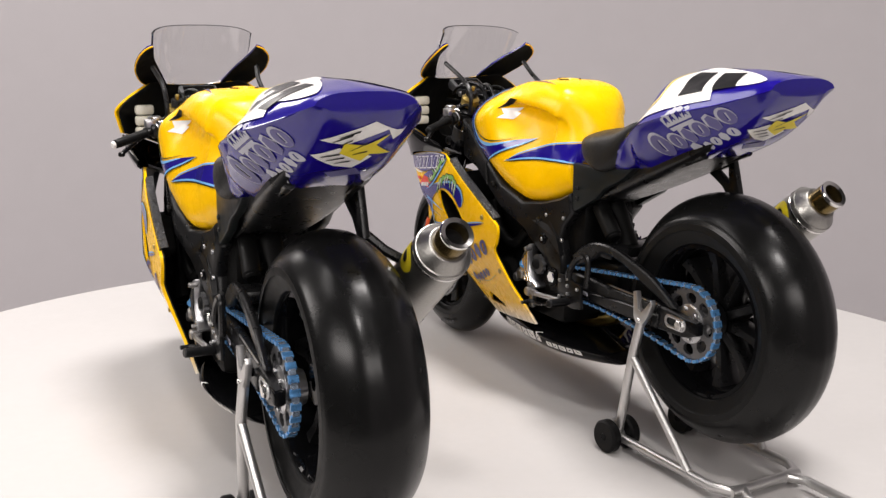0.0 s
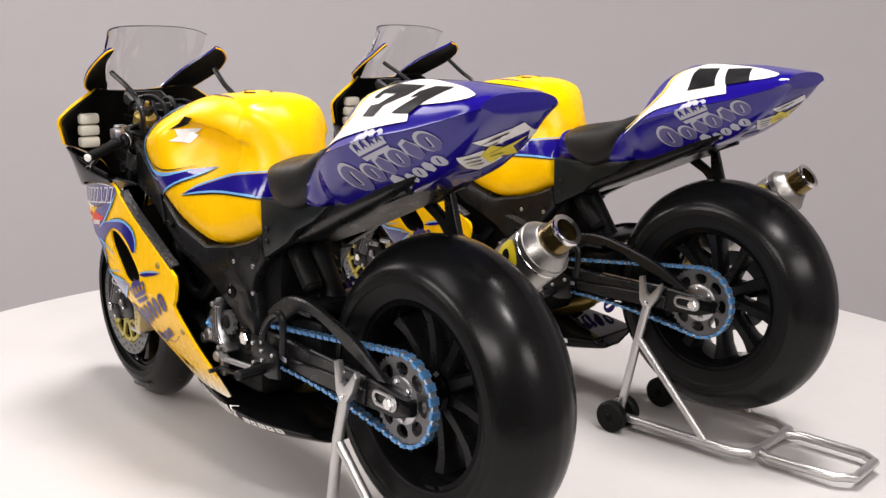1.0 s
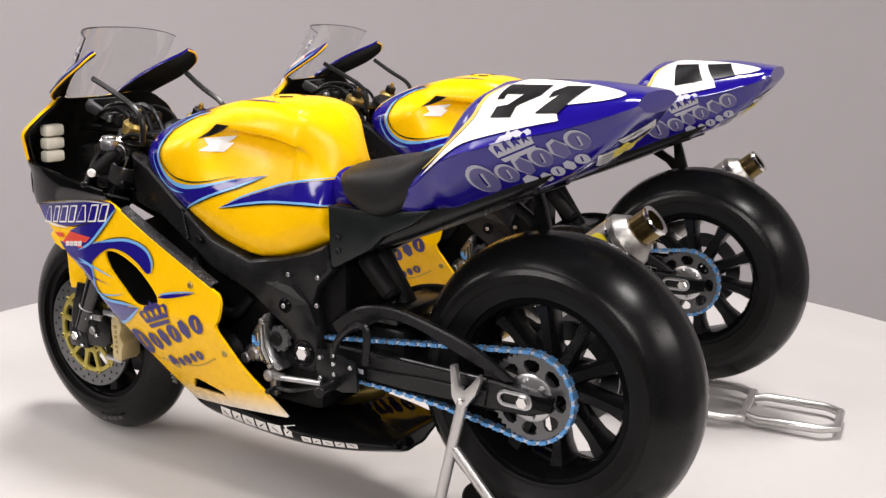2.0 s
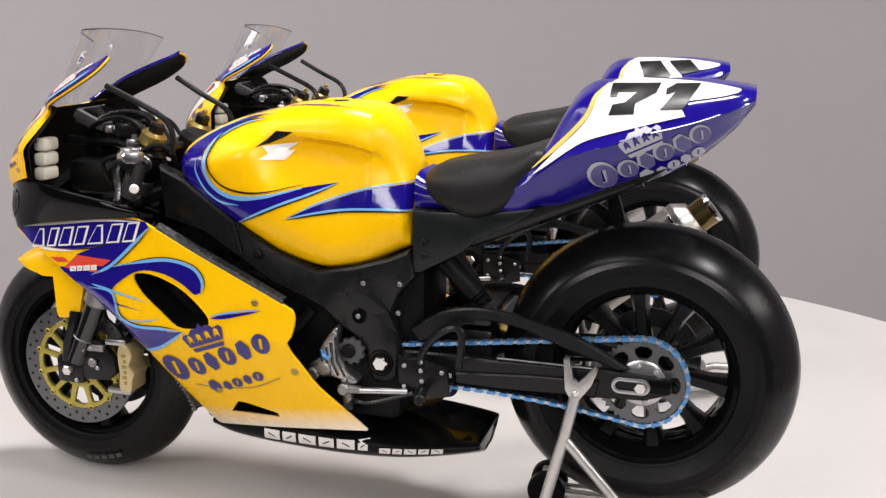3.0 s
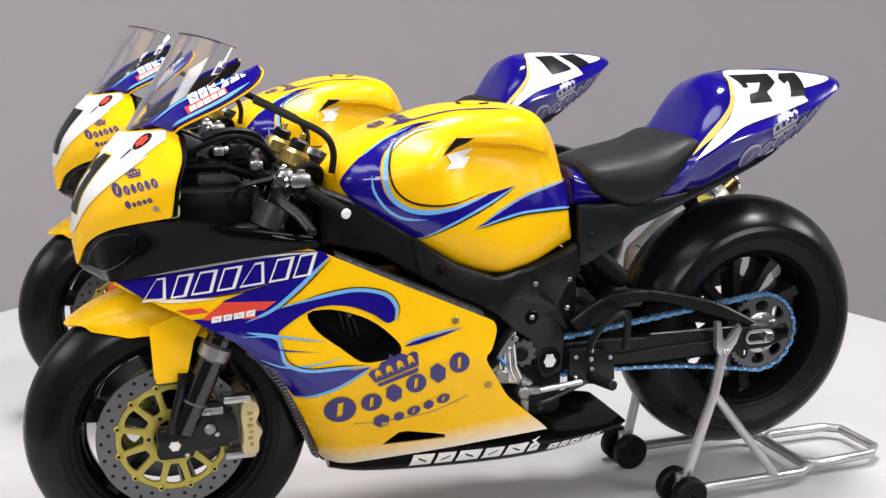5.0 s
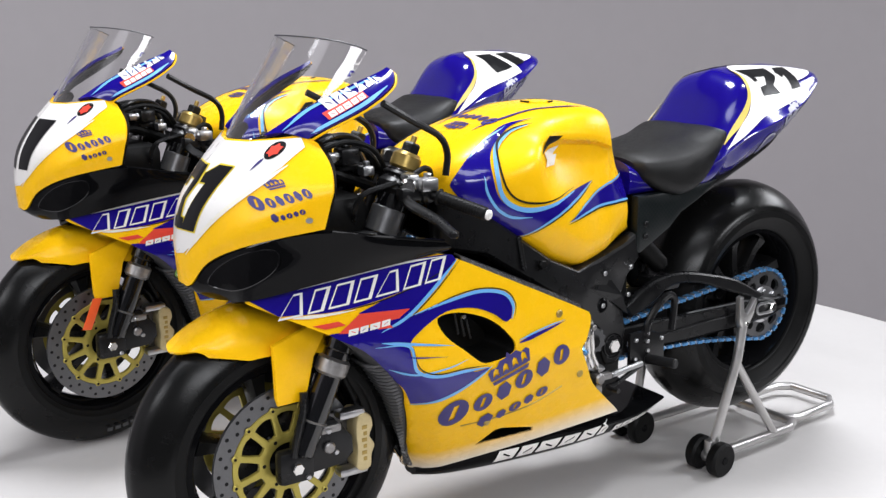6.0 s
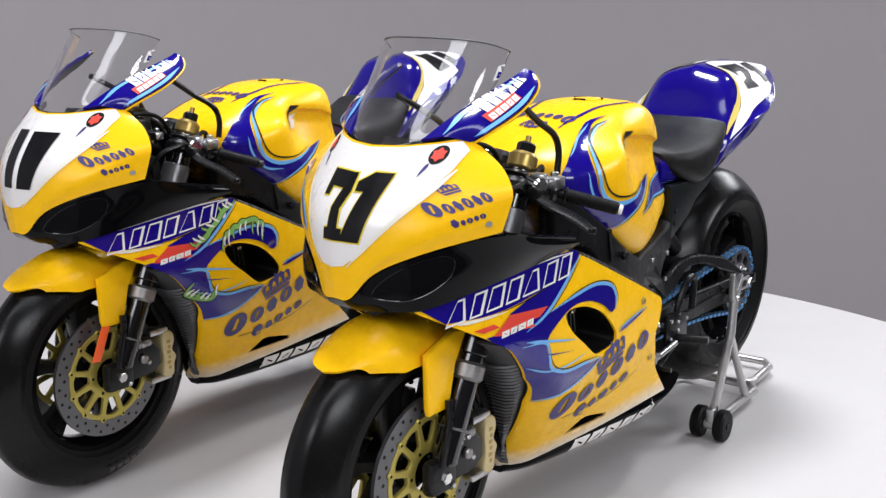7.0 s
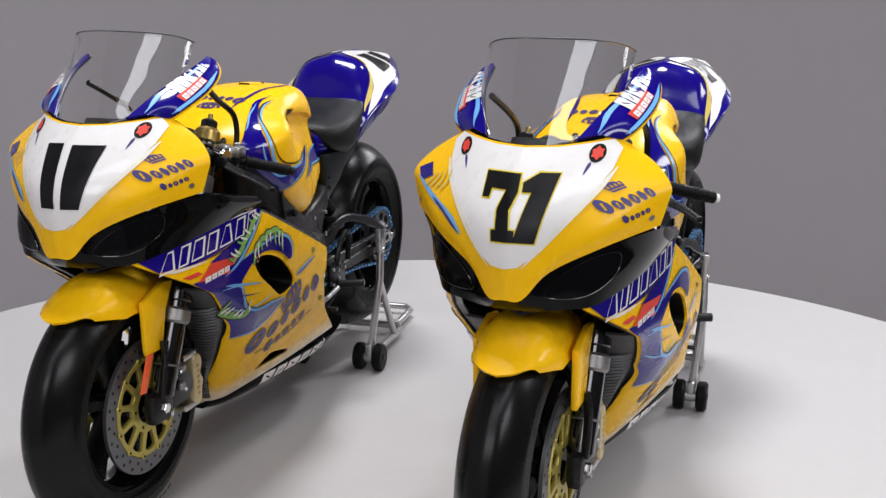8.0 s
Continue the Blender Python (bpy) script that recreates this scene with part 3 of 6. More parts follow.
def rear_end(bike):
    w = wheel("rear_wheel", REAR + Vector((0, -0.1, 0)), 2.70, 0.93, 1.66, 10, bike)
    part("sprocket", sprocket(), STEEL, w, "grey steel rear sprocket with cut-outs")
    part("sprocket_hub", lathe([(0.15, 0.95), (0.36, 0.95), (0.42, 0.92), (0.42, 0.8), (0.3, 0.5), (0.15, 0.5)], REAR, "y", 32), SILVER, w, "silver sprocket carrier")
    for p in ring_at(REAR, 0.33, 6, 0.94, 0.3):
        part("carrier_bolt", rod(p, (p[0], 1.0, p[2]), 0.05, 6), SILVER, w)
    outer_links, inner_links = chain_mesh()
    chain = part("chain", outer_links, CHAINBLUE, bike, "bright blue drive chain")
    tagged(part("inner_link", inner_links, LINKSILVER, chain, "pale blue metallic inner links"), kind="stuff")
    part("brake_rotor", lathe([(0.95, -0.62), (0.95, -0.68), (0.6, -0.68), (0.6, -0.62)], REAR, "y", 40), STEEL, w)
    arm = part("swingarm", merged(*[bulged(b, lambda x: 1.13 - 0.045 * max(0.0, x)) for s in (1, -1) for b in (
        plate([(4.75, 3.64), (3.42, 3.66), (2.76, 3.64), (0.6, 3.70), (-0.44, 3.62), (-0.48, 3.33), (-0.07, 3.19), (0.78, 3.14), (2.52, 3.07), (3.41, 3.08), (4.75, 3.05)], 0.9 * s, 1.0 * s, 0.05),
        plate([(3.41, 3.34), (1.99, 3.45), (0.72, 3.50), (0.78, 3.16), (2.5, 3.09), (3.4, 3.1)], 0.97 * s, 1.02 * s, 0.045),
        plate([tuple(p) for p in spline([(4.32, 4.05), (3.82, 4.39), (3.33, 4.56), (2.68, 4.59), (1.81, 4.42), (1.16, 4.24), (0.67, 4.01), (0.18, 3.74)], 4)] + [tuple(p) for p in spline([(0.39, 3.68), (0.93, 3.85), (1.47, 4.02), (2.23, 4.28), (3.0, 4.33), (3.6, 4.0), (4.1, 3.8)], 4)], 0.92 * s, 1.0 * s, 0.05))],
        block((2.75, -0.70, 3.2), (4.6, 0.70, 4.1), 0.15), block((2.72, -0.95, 4.22), (3.4, 0.95, 4.5), 0.1)), SATIN, bike, "black braced alloy swingarm")
    part("arm_edge", tube([(2.6, 1.02, 3.69), (0.75, 1.10, 3.70)], 0.018, 6), SILVER, arm, "bare metal edge line")
    for s in (1, -1):
        slot = [[(cx + q * math.cos(b), 3.46 + q * math.sin(b)) for cx, turn in ((-0.02, 90), (0.36, -90)) for b in [radians(turn + 22.5 * k) for k in range(9)]][::1] for q in (0.15, 0.08)]
        adj = plate(slot[0], 1.13 * s, 1.165 * s, 0.015, [slot[1]])
        part("chain_adjuster", adj, SILVER, arm, "silver axle adjuster plate")
        part("axle_bolt", rod((0, 1.1 * s, 3.46), (0, 1.24 * s, 3.46), 0.115, 6, 0.15), CHROME, arm, "bright axle bolt")
        part("adjuster_block", block((-0.52, min(0.98 * s, 1.15 * s), 3.36), (-0.1, max(0.98 * s, 1.15 * s), 3.6), 0.03), GLOSS, arm)
        part("hook_peg", rod((1.1, 1.1 * s, 3.44), (1.1, 1.32 * s, 3.44), 0.08, 12), GLOSS, arm, "black paddock stand bobbin")
    part("arm_print", plate([(4.3, 3.26), (3.45, 3.22), (3.45, 3.3), (4.3, 3.36)], 1.02, 1.045, 0), SILVERINK, arm, "pale printed mark")
    # shock absorber and linkage in front of the wheel
    sh = part("rear_shock", tube([(3.1, 0.1, 4.3), (4.3, 0.1, 6.1)], 0.26, 16), DARK, bike, "dark rear shock absorber")
    coil = [(3.2 + 1.0 * i / 60, 0.1 + 0.33 * math.cos(i * 0.65), 4.45 + 1.5 * i / 60 + 0.33 * 0.5 * math.sin(i * 0.65)) for i in range(60)]
    part("spring", tube(coil, 0.06, 6), SATIN, sh, "black coil spring")
    part("shock_reservoir", rod((3.05, 0.62, 4.7), (3.75, 0.55, 5.35), 0.2, 16), DARK, sh, "dark gas reservoir")
    part("reservoir_cap", rod((3.02, 0.62, 4.66), (3.1, 0.61, 4.74), 0.17, 16), DARK, sh)


def engine(bike):
    e = part("engine", block((4.4, -1.05, 2.2), (7.6, 1.05, 3.6), 0.25), DARK, bike, "dark engine block")
    part("cylinder_block", block((5.6, -1.0, 3.3), (8.2, 1.0, 5.0), 0.3), DARK, e)
    part("gearbox", block((4.0, -0.8, 3.6), (6.4, 0.8, 5.4), 0.3), DARK, e)
    cover = plate([tuple(p) for p in spline([(5.55, 4.08), (5.58, 3.80), (5.53, 3.51), (5.39, 3.23), (5.18, 3.08), (5.3, 3.0), (5.69, 3.1), (6.1, 3.05), (6.15, 3.3), (5.9, 3.5), (5.92, 3.67), (5.67, 4.03), (5.6, 4.09)], 3, True)], 1.02, 1.36, 0.05)
    c = part("sprocket_cover", cover, SILVER, bike, "polished alloy sprocket cover")
    for k in range(4):
        part("cover_rib", tube([(5.60 + 0.09 * k, 1.36, 3.9 - 0.1 * k), (5.56 + 0.1 * k, 1.38, 3.45 - 0.05 * k), (5.42 + 0.13 * k, 1.36, 3.16)], 0.035, 8), CHROME, c)
    for x, z, r in ((5.85, 3.27, 0.15), (5.6, 3.98, 0.06), (5.42, 3.1, 0.05), (6.05, 3.15, 0.12)):
        part("cover_boss", rod((x, 1.25, z), (x, 1.45, z), r, 14, 0.3), ALLOY, c)
    part("cover_gear", plate([(5.35 + (0.26 if k % 4 > 1 else 0.22) * math.cos(2 * math.pi * k / 40), 3.61 + (0.26 if k % 4 > 1 else 0.22) * math.sin(2 * math.pi * k / 40)) for k in range(40)], 1.12, 1.22, 0), RADGREY, c, "dark grey toothed drive sprocket")
    part("gear_hub", rod((5.4, 1.15, 3.61), (5.4, 1.28, 3.61), 0.14, 18), DARK, c)
    part("shift_rod", tube([(5.1, 1.42, 2.93), (4.2, 1.34, 2.98)], 0.06, 10), SILVER, bike, "silver gear shift rod")
    part("shift_joint", merged(rod((5.42, 1.25, 2.92), (5.42, 1.5, 2.92), 0.12, 12), block((5.08, 1.32, 2.86), (5.5, 1.46, 3.0), 0.04), block((5.28, 1.25, 2.5), (5.46, 1.4, 2.95), 0.04)), ALLOY, bike, "alloy shift linkage")
    part("starter_case", rod((6.9, 0.7, 3.0), (6.9, 1.2, 3.0), 0.5, 24), DARK, e)
    part("coolant_hose", tube(spline([(7.6, 1.15, 4.9), (7.2, 1.2, 4.2), (6.6, 1.15, 3.9), (6.2, 1.0, 4.3)], 5), 0.13, 10), DARK, e)
    part("fuel_line", tube(spline([(5.9, 1.3, 3.62), (5.81, 1.42, 3.53), (5.74, 1.36, 3.46)], 5), 0.045, 6), CHAINBLUE, e, "thin blue hose")


def spar_y(x):
    """How far out the frame's outer face lies."""
    return float(np.interp(x, (4.1, 5.1, 5.8, 6.6, 7.6, 9.2), (1.10, 1.13, 1.30, 1.50, 1.50, 1.30)))


def bulged(bm, outer):
    """Moves a flat plate's outer face (about y = 1) out to outer(x), and its inner face with it in part."""
    for v in bm.verts:
        s = 1 if v.co.y > 0 else -1
        v.co.y = s * (outer(v.co.x) + (abs(v.co.y) - 1.0) * 2.0)
    return bm


def chassis(bike):
    top = [(9.2, 6.95), (8.62, 6.72), (7.7, 6.12), (6.75, 5.48), (5.95, 5.14), (5.28, 5.24), (4.65, 5.42), (4.25, 5.6)]
    low = [(4.12, 5.1), (4.45, 4.75), (4.62, 4.35), (4.5, 4.0), (4.42, 3.7), (4.46, 3.15), (4.7, 2.98), (4.95, 3.0), (5.06, 3.25), (5.1, 3.6), (5.28, 3.86), (5.6, 4.12), (5.9, 4.4), (6.15, 4.55), (6.8, 4.85), (8.2, 5.7), (9.1, 5.9)]
    for s in (1, -1):
        f = part("frame_spar", bulged(plate(top + low, 0.82 * s, 1.0 * s, 0.07), spar_y), SATIN, bike, "satin black twin-spar frame side")
        for k in range(9):
            t = k / 8
            part("weld_bead", rod((7.55 - 0.13 * t, s * (spar_y(7.5) - 0.02), 5.95 - 0.55 * t), (7.55 - 0.13 * t, s * (spar_y(7.5) + 0.03), 5.95 - 0.55 * t), 0.05, 8), SATIN, f)
        part("frame_bolt", rod((7.04, s * (spar_y(7.04) + 0.00), 5.43), (7.04, s * (spar_y(7.04) + 0.10), 5.43), 0.09, 6), DARK, f)
        part("engine_bolt", rod((4.8, s * (spar_y(4.83) + -0.02), 3.40), (4.8, s * (spar_y(4.83) + 0.08), 3.40), 0.15, 6, 0.15), CHROME, f, "bright pivot bolt")
        part("pivot_collar", rod((4.8, s * (spar_y(4.83) + -0.04), 3.40), (4.8, s * (spar_y(4.83) + 0.02), 3.40), 0.25, 20), GLOSS, f)
        part("frame_boss", rod((5.2, s * (spar_y(5.2) + -0.02), 4.3), (5.2, s * (spar_y(5.2) + 0.07), 4.3), 0.15, 18), GLOSS, f)
        part("boss_screw", rod((5.2, s * (spar_y(5.2) + 0.05), 4.3), (5.2, s * (spar_y(5.2) + 0.09), 4.3), 0.05, 8), SILVER, f)
        for x, z in ((5.12, 4.92), (4.42, 4.95), (4.45, 4.4)):
            part("frame_screw", rod((x, s * (spar_y(x) - 0.02), z), (x, s * (spar_y(x) + 0.05), z), 0.05, 8), SILVER, f)
        # rear-set foot rest
        r = part("footrest_bracket", plate([(4.42, 3.59), (4.02, 3.61), (3.47, 3.46), (3.43, 2.91), (3.79, 2.84), (4.42, 2.92)], 1.14 * s, 1.24 * s, 0.04), SATIN, bike, "black rear-set footrest bracket")
        part("heel_guard", tube(spline([(3.99, 1.22 * s, 3.49), (3.94, 1.22 * s, 3.75), (3.70, 1.22 * s, 4.06), (3.42, 1.22 * s, 4.24), (3.25, 1.22 * s, 4.2), (3.21, 1.22 * s, 4.0), (3.25, 1.22 * s, 3.5)], 4), 0.075, 8), SATIN, r, "black looped heel guard")
        facet = bmesh.new()
        ring = [(5.64, 4.93), (5.26, 4.97), (5.22, 4.79), (4.94, 4.77), (4.63, 4.41), (4.46, 4.01), (4.94, 4.34), (5.64, 4.72)]
        facet.faces.new([facet.verts.new((x, s * (spar_y(x) + 0.05 - 0.14 * max(0.0, z - 4.34 + 0.62 * min(0.0, x - 5.3)) ), z)) for x, z in ring])
        part("frame_facet", thicken(facet, 0.12, Vector((0, s, 0))), SATIN, f, "grey sheen bevelled frame face", False)
        for x, z in ((4.29, 3.45), (4.29, 3.05), (3.97, 3.55), (3.97, 3.38), (3.95, 3.18), (3.57, 3.38)):
            part("bracket_screw", rod((x, 1.22 * s, z), (x, 1.29 * s, z), 0.045, 8), SILVER, r)
        part("foot_peg", rod((3.95, 1.22 * s, 3.0), (3.8, 1.9 * s, 3.05), 0.1, 14), SATIN, r, "ribbed black foot peg")
        part("gear_pedal", tube(spline([(4.1, 1.3 * s, 2.95), (4.9, 1.36 * s, 2.7), (5.2, 1.45 * s, 2.72), (5.2, 1.75 * s, 2.72)], 4), 0.05, 8), SATIN, r)
    for s in (1, -1):
        rows = []
        for z in (1.7, 2.2, 2.7, 3.2, 3.7, 4.2, 4.6):
            x = float(np.interp(z, (1.44, 3.24, 3.86, 4.55, 5.05, 5.5), (8.95, 9.7, 10.1, 10.8, 11.7, 12.6)))
            y = fair_y(x, z) - 0.1
            rows.append([(x - 0.08, s * y, z), (x + 0.02, s * (y * 0.75 + 0.2), z), (x + 0.06, s * (y * 0.5 + 0.3), z), (x + 0.02, s * 0.45, z)])
        shroud = part("radiator_side", sheet(rows, 4, 4, 0.05, mirror=False), RADGREY, bike, "dark grey radiator side panel")
        for k in range(30):
            z = 1.8 + k * 0.078
            x = float(np.interp(z, (1.44, 3.24, 3.86, 4.55, 5.05, 5.5), (8.95, 9.7, 10.1, 10.8, 11.7, 12.6)))
            y = fair_y(x, z) - 0.1
            part("radiator_fin", tube([(x - 0.02, s * (y - 0.04), z + 0.05), (x + 0.06, s * (y * 0.75 + 0.2), z), (x + 0.1, s * (y * 0.5 + 0.3), z - 0.04), (x + 0.06, s * 0.48, z - 0.06)], 0.03, 6), FINGREY, shroud, "grey cooling fin")
    part("steering_head", rod((9.55, 0, 6.0), (8.95, 0, 7.4), 0.4, 24), SATIN, bike, "black steering head")
    part("radiator", sheet([[(9.9 - 0.25 * k, 0, 5.3 - 0.6 * k), (9.85 - 0.25 * k, 0.5, 5.3 - 0.6 * k), (9.6 - 0.25 * k, 1.25, 5.3 - 0.6 * k)] for k in range(5)], 4, 4, 0.3), DARK, bike, "dark finned radiator")
    fins = []
    for k in range(30):
        z = 5.2 - 0.085 * k
        x = 9.9 - 0.25 * (5.3 - z) / 0.6 + 0.03
        fins.append(tube([(x - 0.3, 1.2, z), (x - 0.05, 0.5, z), (x, 0, z), (x - 0.05, -0.5, z), (x - 0.3, -1.2, z)], 0.02, 5))
    part("radiator_core", merged(*fins), SATIN, bike, "thin dark radiator fins")


def stations(xs, *lines):
    """Cross sections from long guide lines."""
    return [(x, [line[i] for line in lines]) for i, x in enumerate(xs)]


# guide lines along the bodywork: at each x the half width and height of one long line
tank_x = [9, 8.7, 8.3, 7.8, 7.2, 6.6, 5.9, 5.45, 5.1, 5, 4.85, 4.6, 4.42, 4.3]
tank_keel = [(0, 6.75), (0, 6.46), (0, 6.2), (0, 5.9), (0, 5.55), (0, 5.2), (0, 5.02), (0, 5.06), (0, 5.19), (0, 5.22), (0, 5.29), (0, 5.42), (0, 5.5), (0, 5.56)]
tank_sill = [(0.28, 6.77), (0.75, 6.5), (0.9, 6.26), (1, 5.97), (1.02, 5.62), (1, 5.3), (0.95, 5.12), (0.9, 5.16), (0.86, 5.26), (0.85, 5.3), (0.82, 5.36), (0.75, 5.47), (0.68, 5.54), (0.6, 5.6)]
tank_flare = [(0.48, 6.84), (1.1, 6.68), (1.33, 6.5), (1.45, 6.25), (1.5, 5.95), (1.46, 5.65), (1.37, 5.45), (1.27, 5.5), (1.16, 5.55), (1.13, 5.57), (1.07, 5.62), (0.98, 5.68), (0.92, 5.7), (0.86, 5.7)]
tank_flank = [(0.55, 6.94), (1.2, 6.86), (1.44, 6.78), (1.57, 6.7), (1.62, 6.6), (1.56, 6.45), (1.4, 6.3), (1.26, 6.2), (1.2, 6.2), (1.18, 6.2), (1.14, 6.2), (1.06, 6.15), (0.97, 6.15), (0.7, 6.15)]
tank_hollow = [(0.54, 7.04), (1.18, 7.04), (1.42, 7.08), (1.57, 7.15), (1.57, 7.30), (1.14, 7.37), (1.0, 7.36), (0.97, 7.32), (0.94, 7.22), (0.95, 7.19), (0.88, 7.08), (0.84, 6.72), (0.72, 6.66), (0.5, 6.6)]
tank_shoulder = [(0.45, 7.12), (0.96, 7.26), (1.14, 7.42), (1.2, 7.55), (1.24, 7.64), (1.26, 7.66), (1.22, 7.60), (1.16, 7.54), (1.08, 7.44), (1.05, 7.41), (0.9, 7.36), (0.68, 7.14), (0.5, 6.96), (0.3, 6.8)]
tank_crown = [(0.25, 7.17), (0.55, 7.38), (0.7, 7.58), (0.76, 7.78), (0.82, 7.93), (0.88, 8.05), (0.90, 8.08), (0.87, 8.06), (0.82, 7.98), (0.79, 7.93), (0.70, 7.82), (0.46, 7.56), (0.3, 7.25), (0.18, 7)]
tank_ridge = [(0, 7.2), (0, 7.42), (0, 7.63), (0, 7.83), (0, 7.99), (0, 8.13), (0, 8.18), (0, 8.16), (0, 8.09), (0, 8.05), (0, 7.97), (0, 7.74), (0, 7.4), (0, 7.08)]
TANK = stations(tank_x, tank_keel, tank_sill, tank_flare, tank_flank, tank_hollow, tank_shoulder, tank_crown, tank_ridge)

tail_x = [4.24, 3.9, 3.2, 2.3, 1.9, 1.55, 1.2, 0.7, 0.1, -0.5, -1, -1.38, -1.58]
tail_keel = [(0, 6.28), (0, 6.28), (0, 6.3), (0, 6.35), (0, 6.4), (0, 6.45), (0, 6.56), (0, 6.74), (0, 6.98), (0, 7.28), (0, 7.66), (0, 8.05), (0, 8.30)]
tail_sill = [(0.6, 6.28), (0.6, 6.28), (0.7, 6.3), (0.8, 6.35), (0.65, 6.4), (0.7, 6.46), (0.72, 6.58), (0.72, 6.78), (0.72, 7.02), (0.7, 7.32), (0.66, 7.70), (0.58, 8.08), (0.5, 8.33)]
tail_flank = [(0.78, 6.35), (0.82, 6.36), (0.96, 6.42), (1.12, 6.5), (1.08, 6.65), (1.24, 6.85), (1.32, 7.06), (1.37, 7.28), (1.27, 7.5), (1.10, 7.72), (0.93, 7.95), (0.78, 8.20), (0.68, 8.39)]
tail_chine = [(0.82, 6.6), (0.88, 6.56), (1, 6.6), (1.22, 6.85), (1.34, 7.12), (1.46, 7.37), (1.57, 7.54), (1.62, 7.70), (1.55, 7.89), (1.36, 8.04), (1.15, 8.20), (0.98, 8.34), (0.83, 8.43)]
tail_slope = [(0.76, 6.84), (0.82, 6.74), (0.95, 6.74), (1.12, 7.08), (1.1, 7.36), (1.1, 7.70), (1.13, 7.97), (1.16, 8.13), (1.14, 8.32), (1.05, 8.40), (0.94, 8.46), (0.83, 8.52), (0.73, 8.53)]
tail_crown = [(0.5, 6.96), (0.52, 6.84), (0.6, 6.8), (0.7, 7.02), (0.74, 7.48), (0.77, 8.08), (0.79, 8.40), (0.76, 8.50), (0.55, 8.62), (0.53, 8.64), (0.52, 8.64), (0.51, 8.63), (0.45, 8.61)]
tail_ridge = [(0, 6.98), (0, 6.86), (0, 6.8), (0, 7), (0, 7.5), (0, 8.27), (0, 8.62), (0, 8.7), (0, 8.72), (0, 8.74), (0, 8.71), (0, 8.67), (0, 8.63)]
TAIL = stations(tail_x, tail_keel, tail_sill, tail_flank, tail_chine, tail_slope, tail_crown, tail_ridge)


def creased(stations, k):
    """Doubles the k-th point of each outline, so that a sharp edge runs along it."""
    out = []
    for x, h in stations:
        a, b, c = Vector(h[k - 1]), Vector(h[k]), Vector(h[k + 1])
        out.append((x, h[:k] + [tuple(b + (a - b) * 0.07), tuple(b + (c - b) * 0.07)] + h[k + 1:]))
    return out


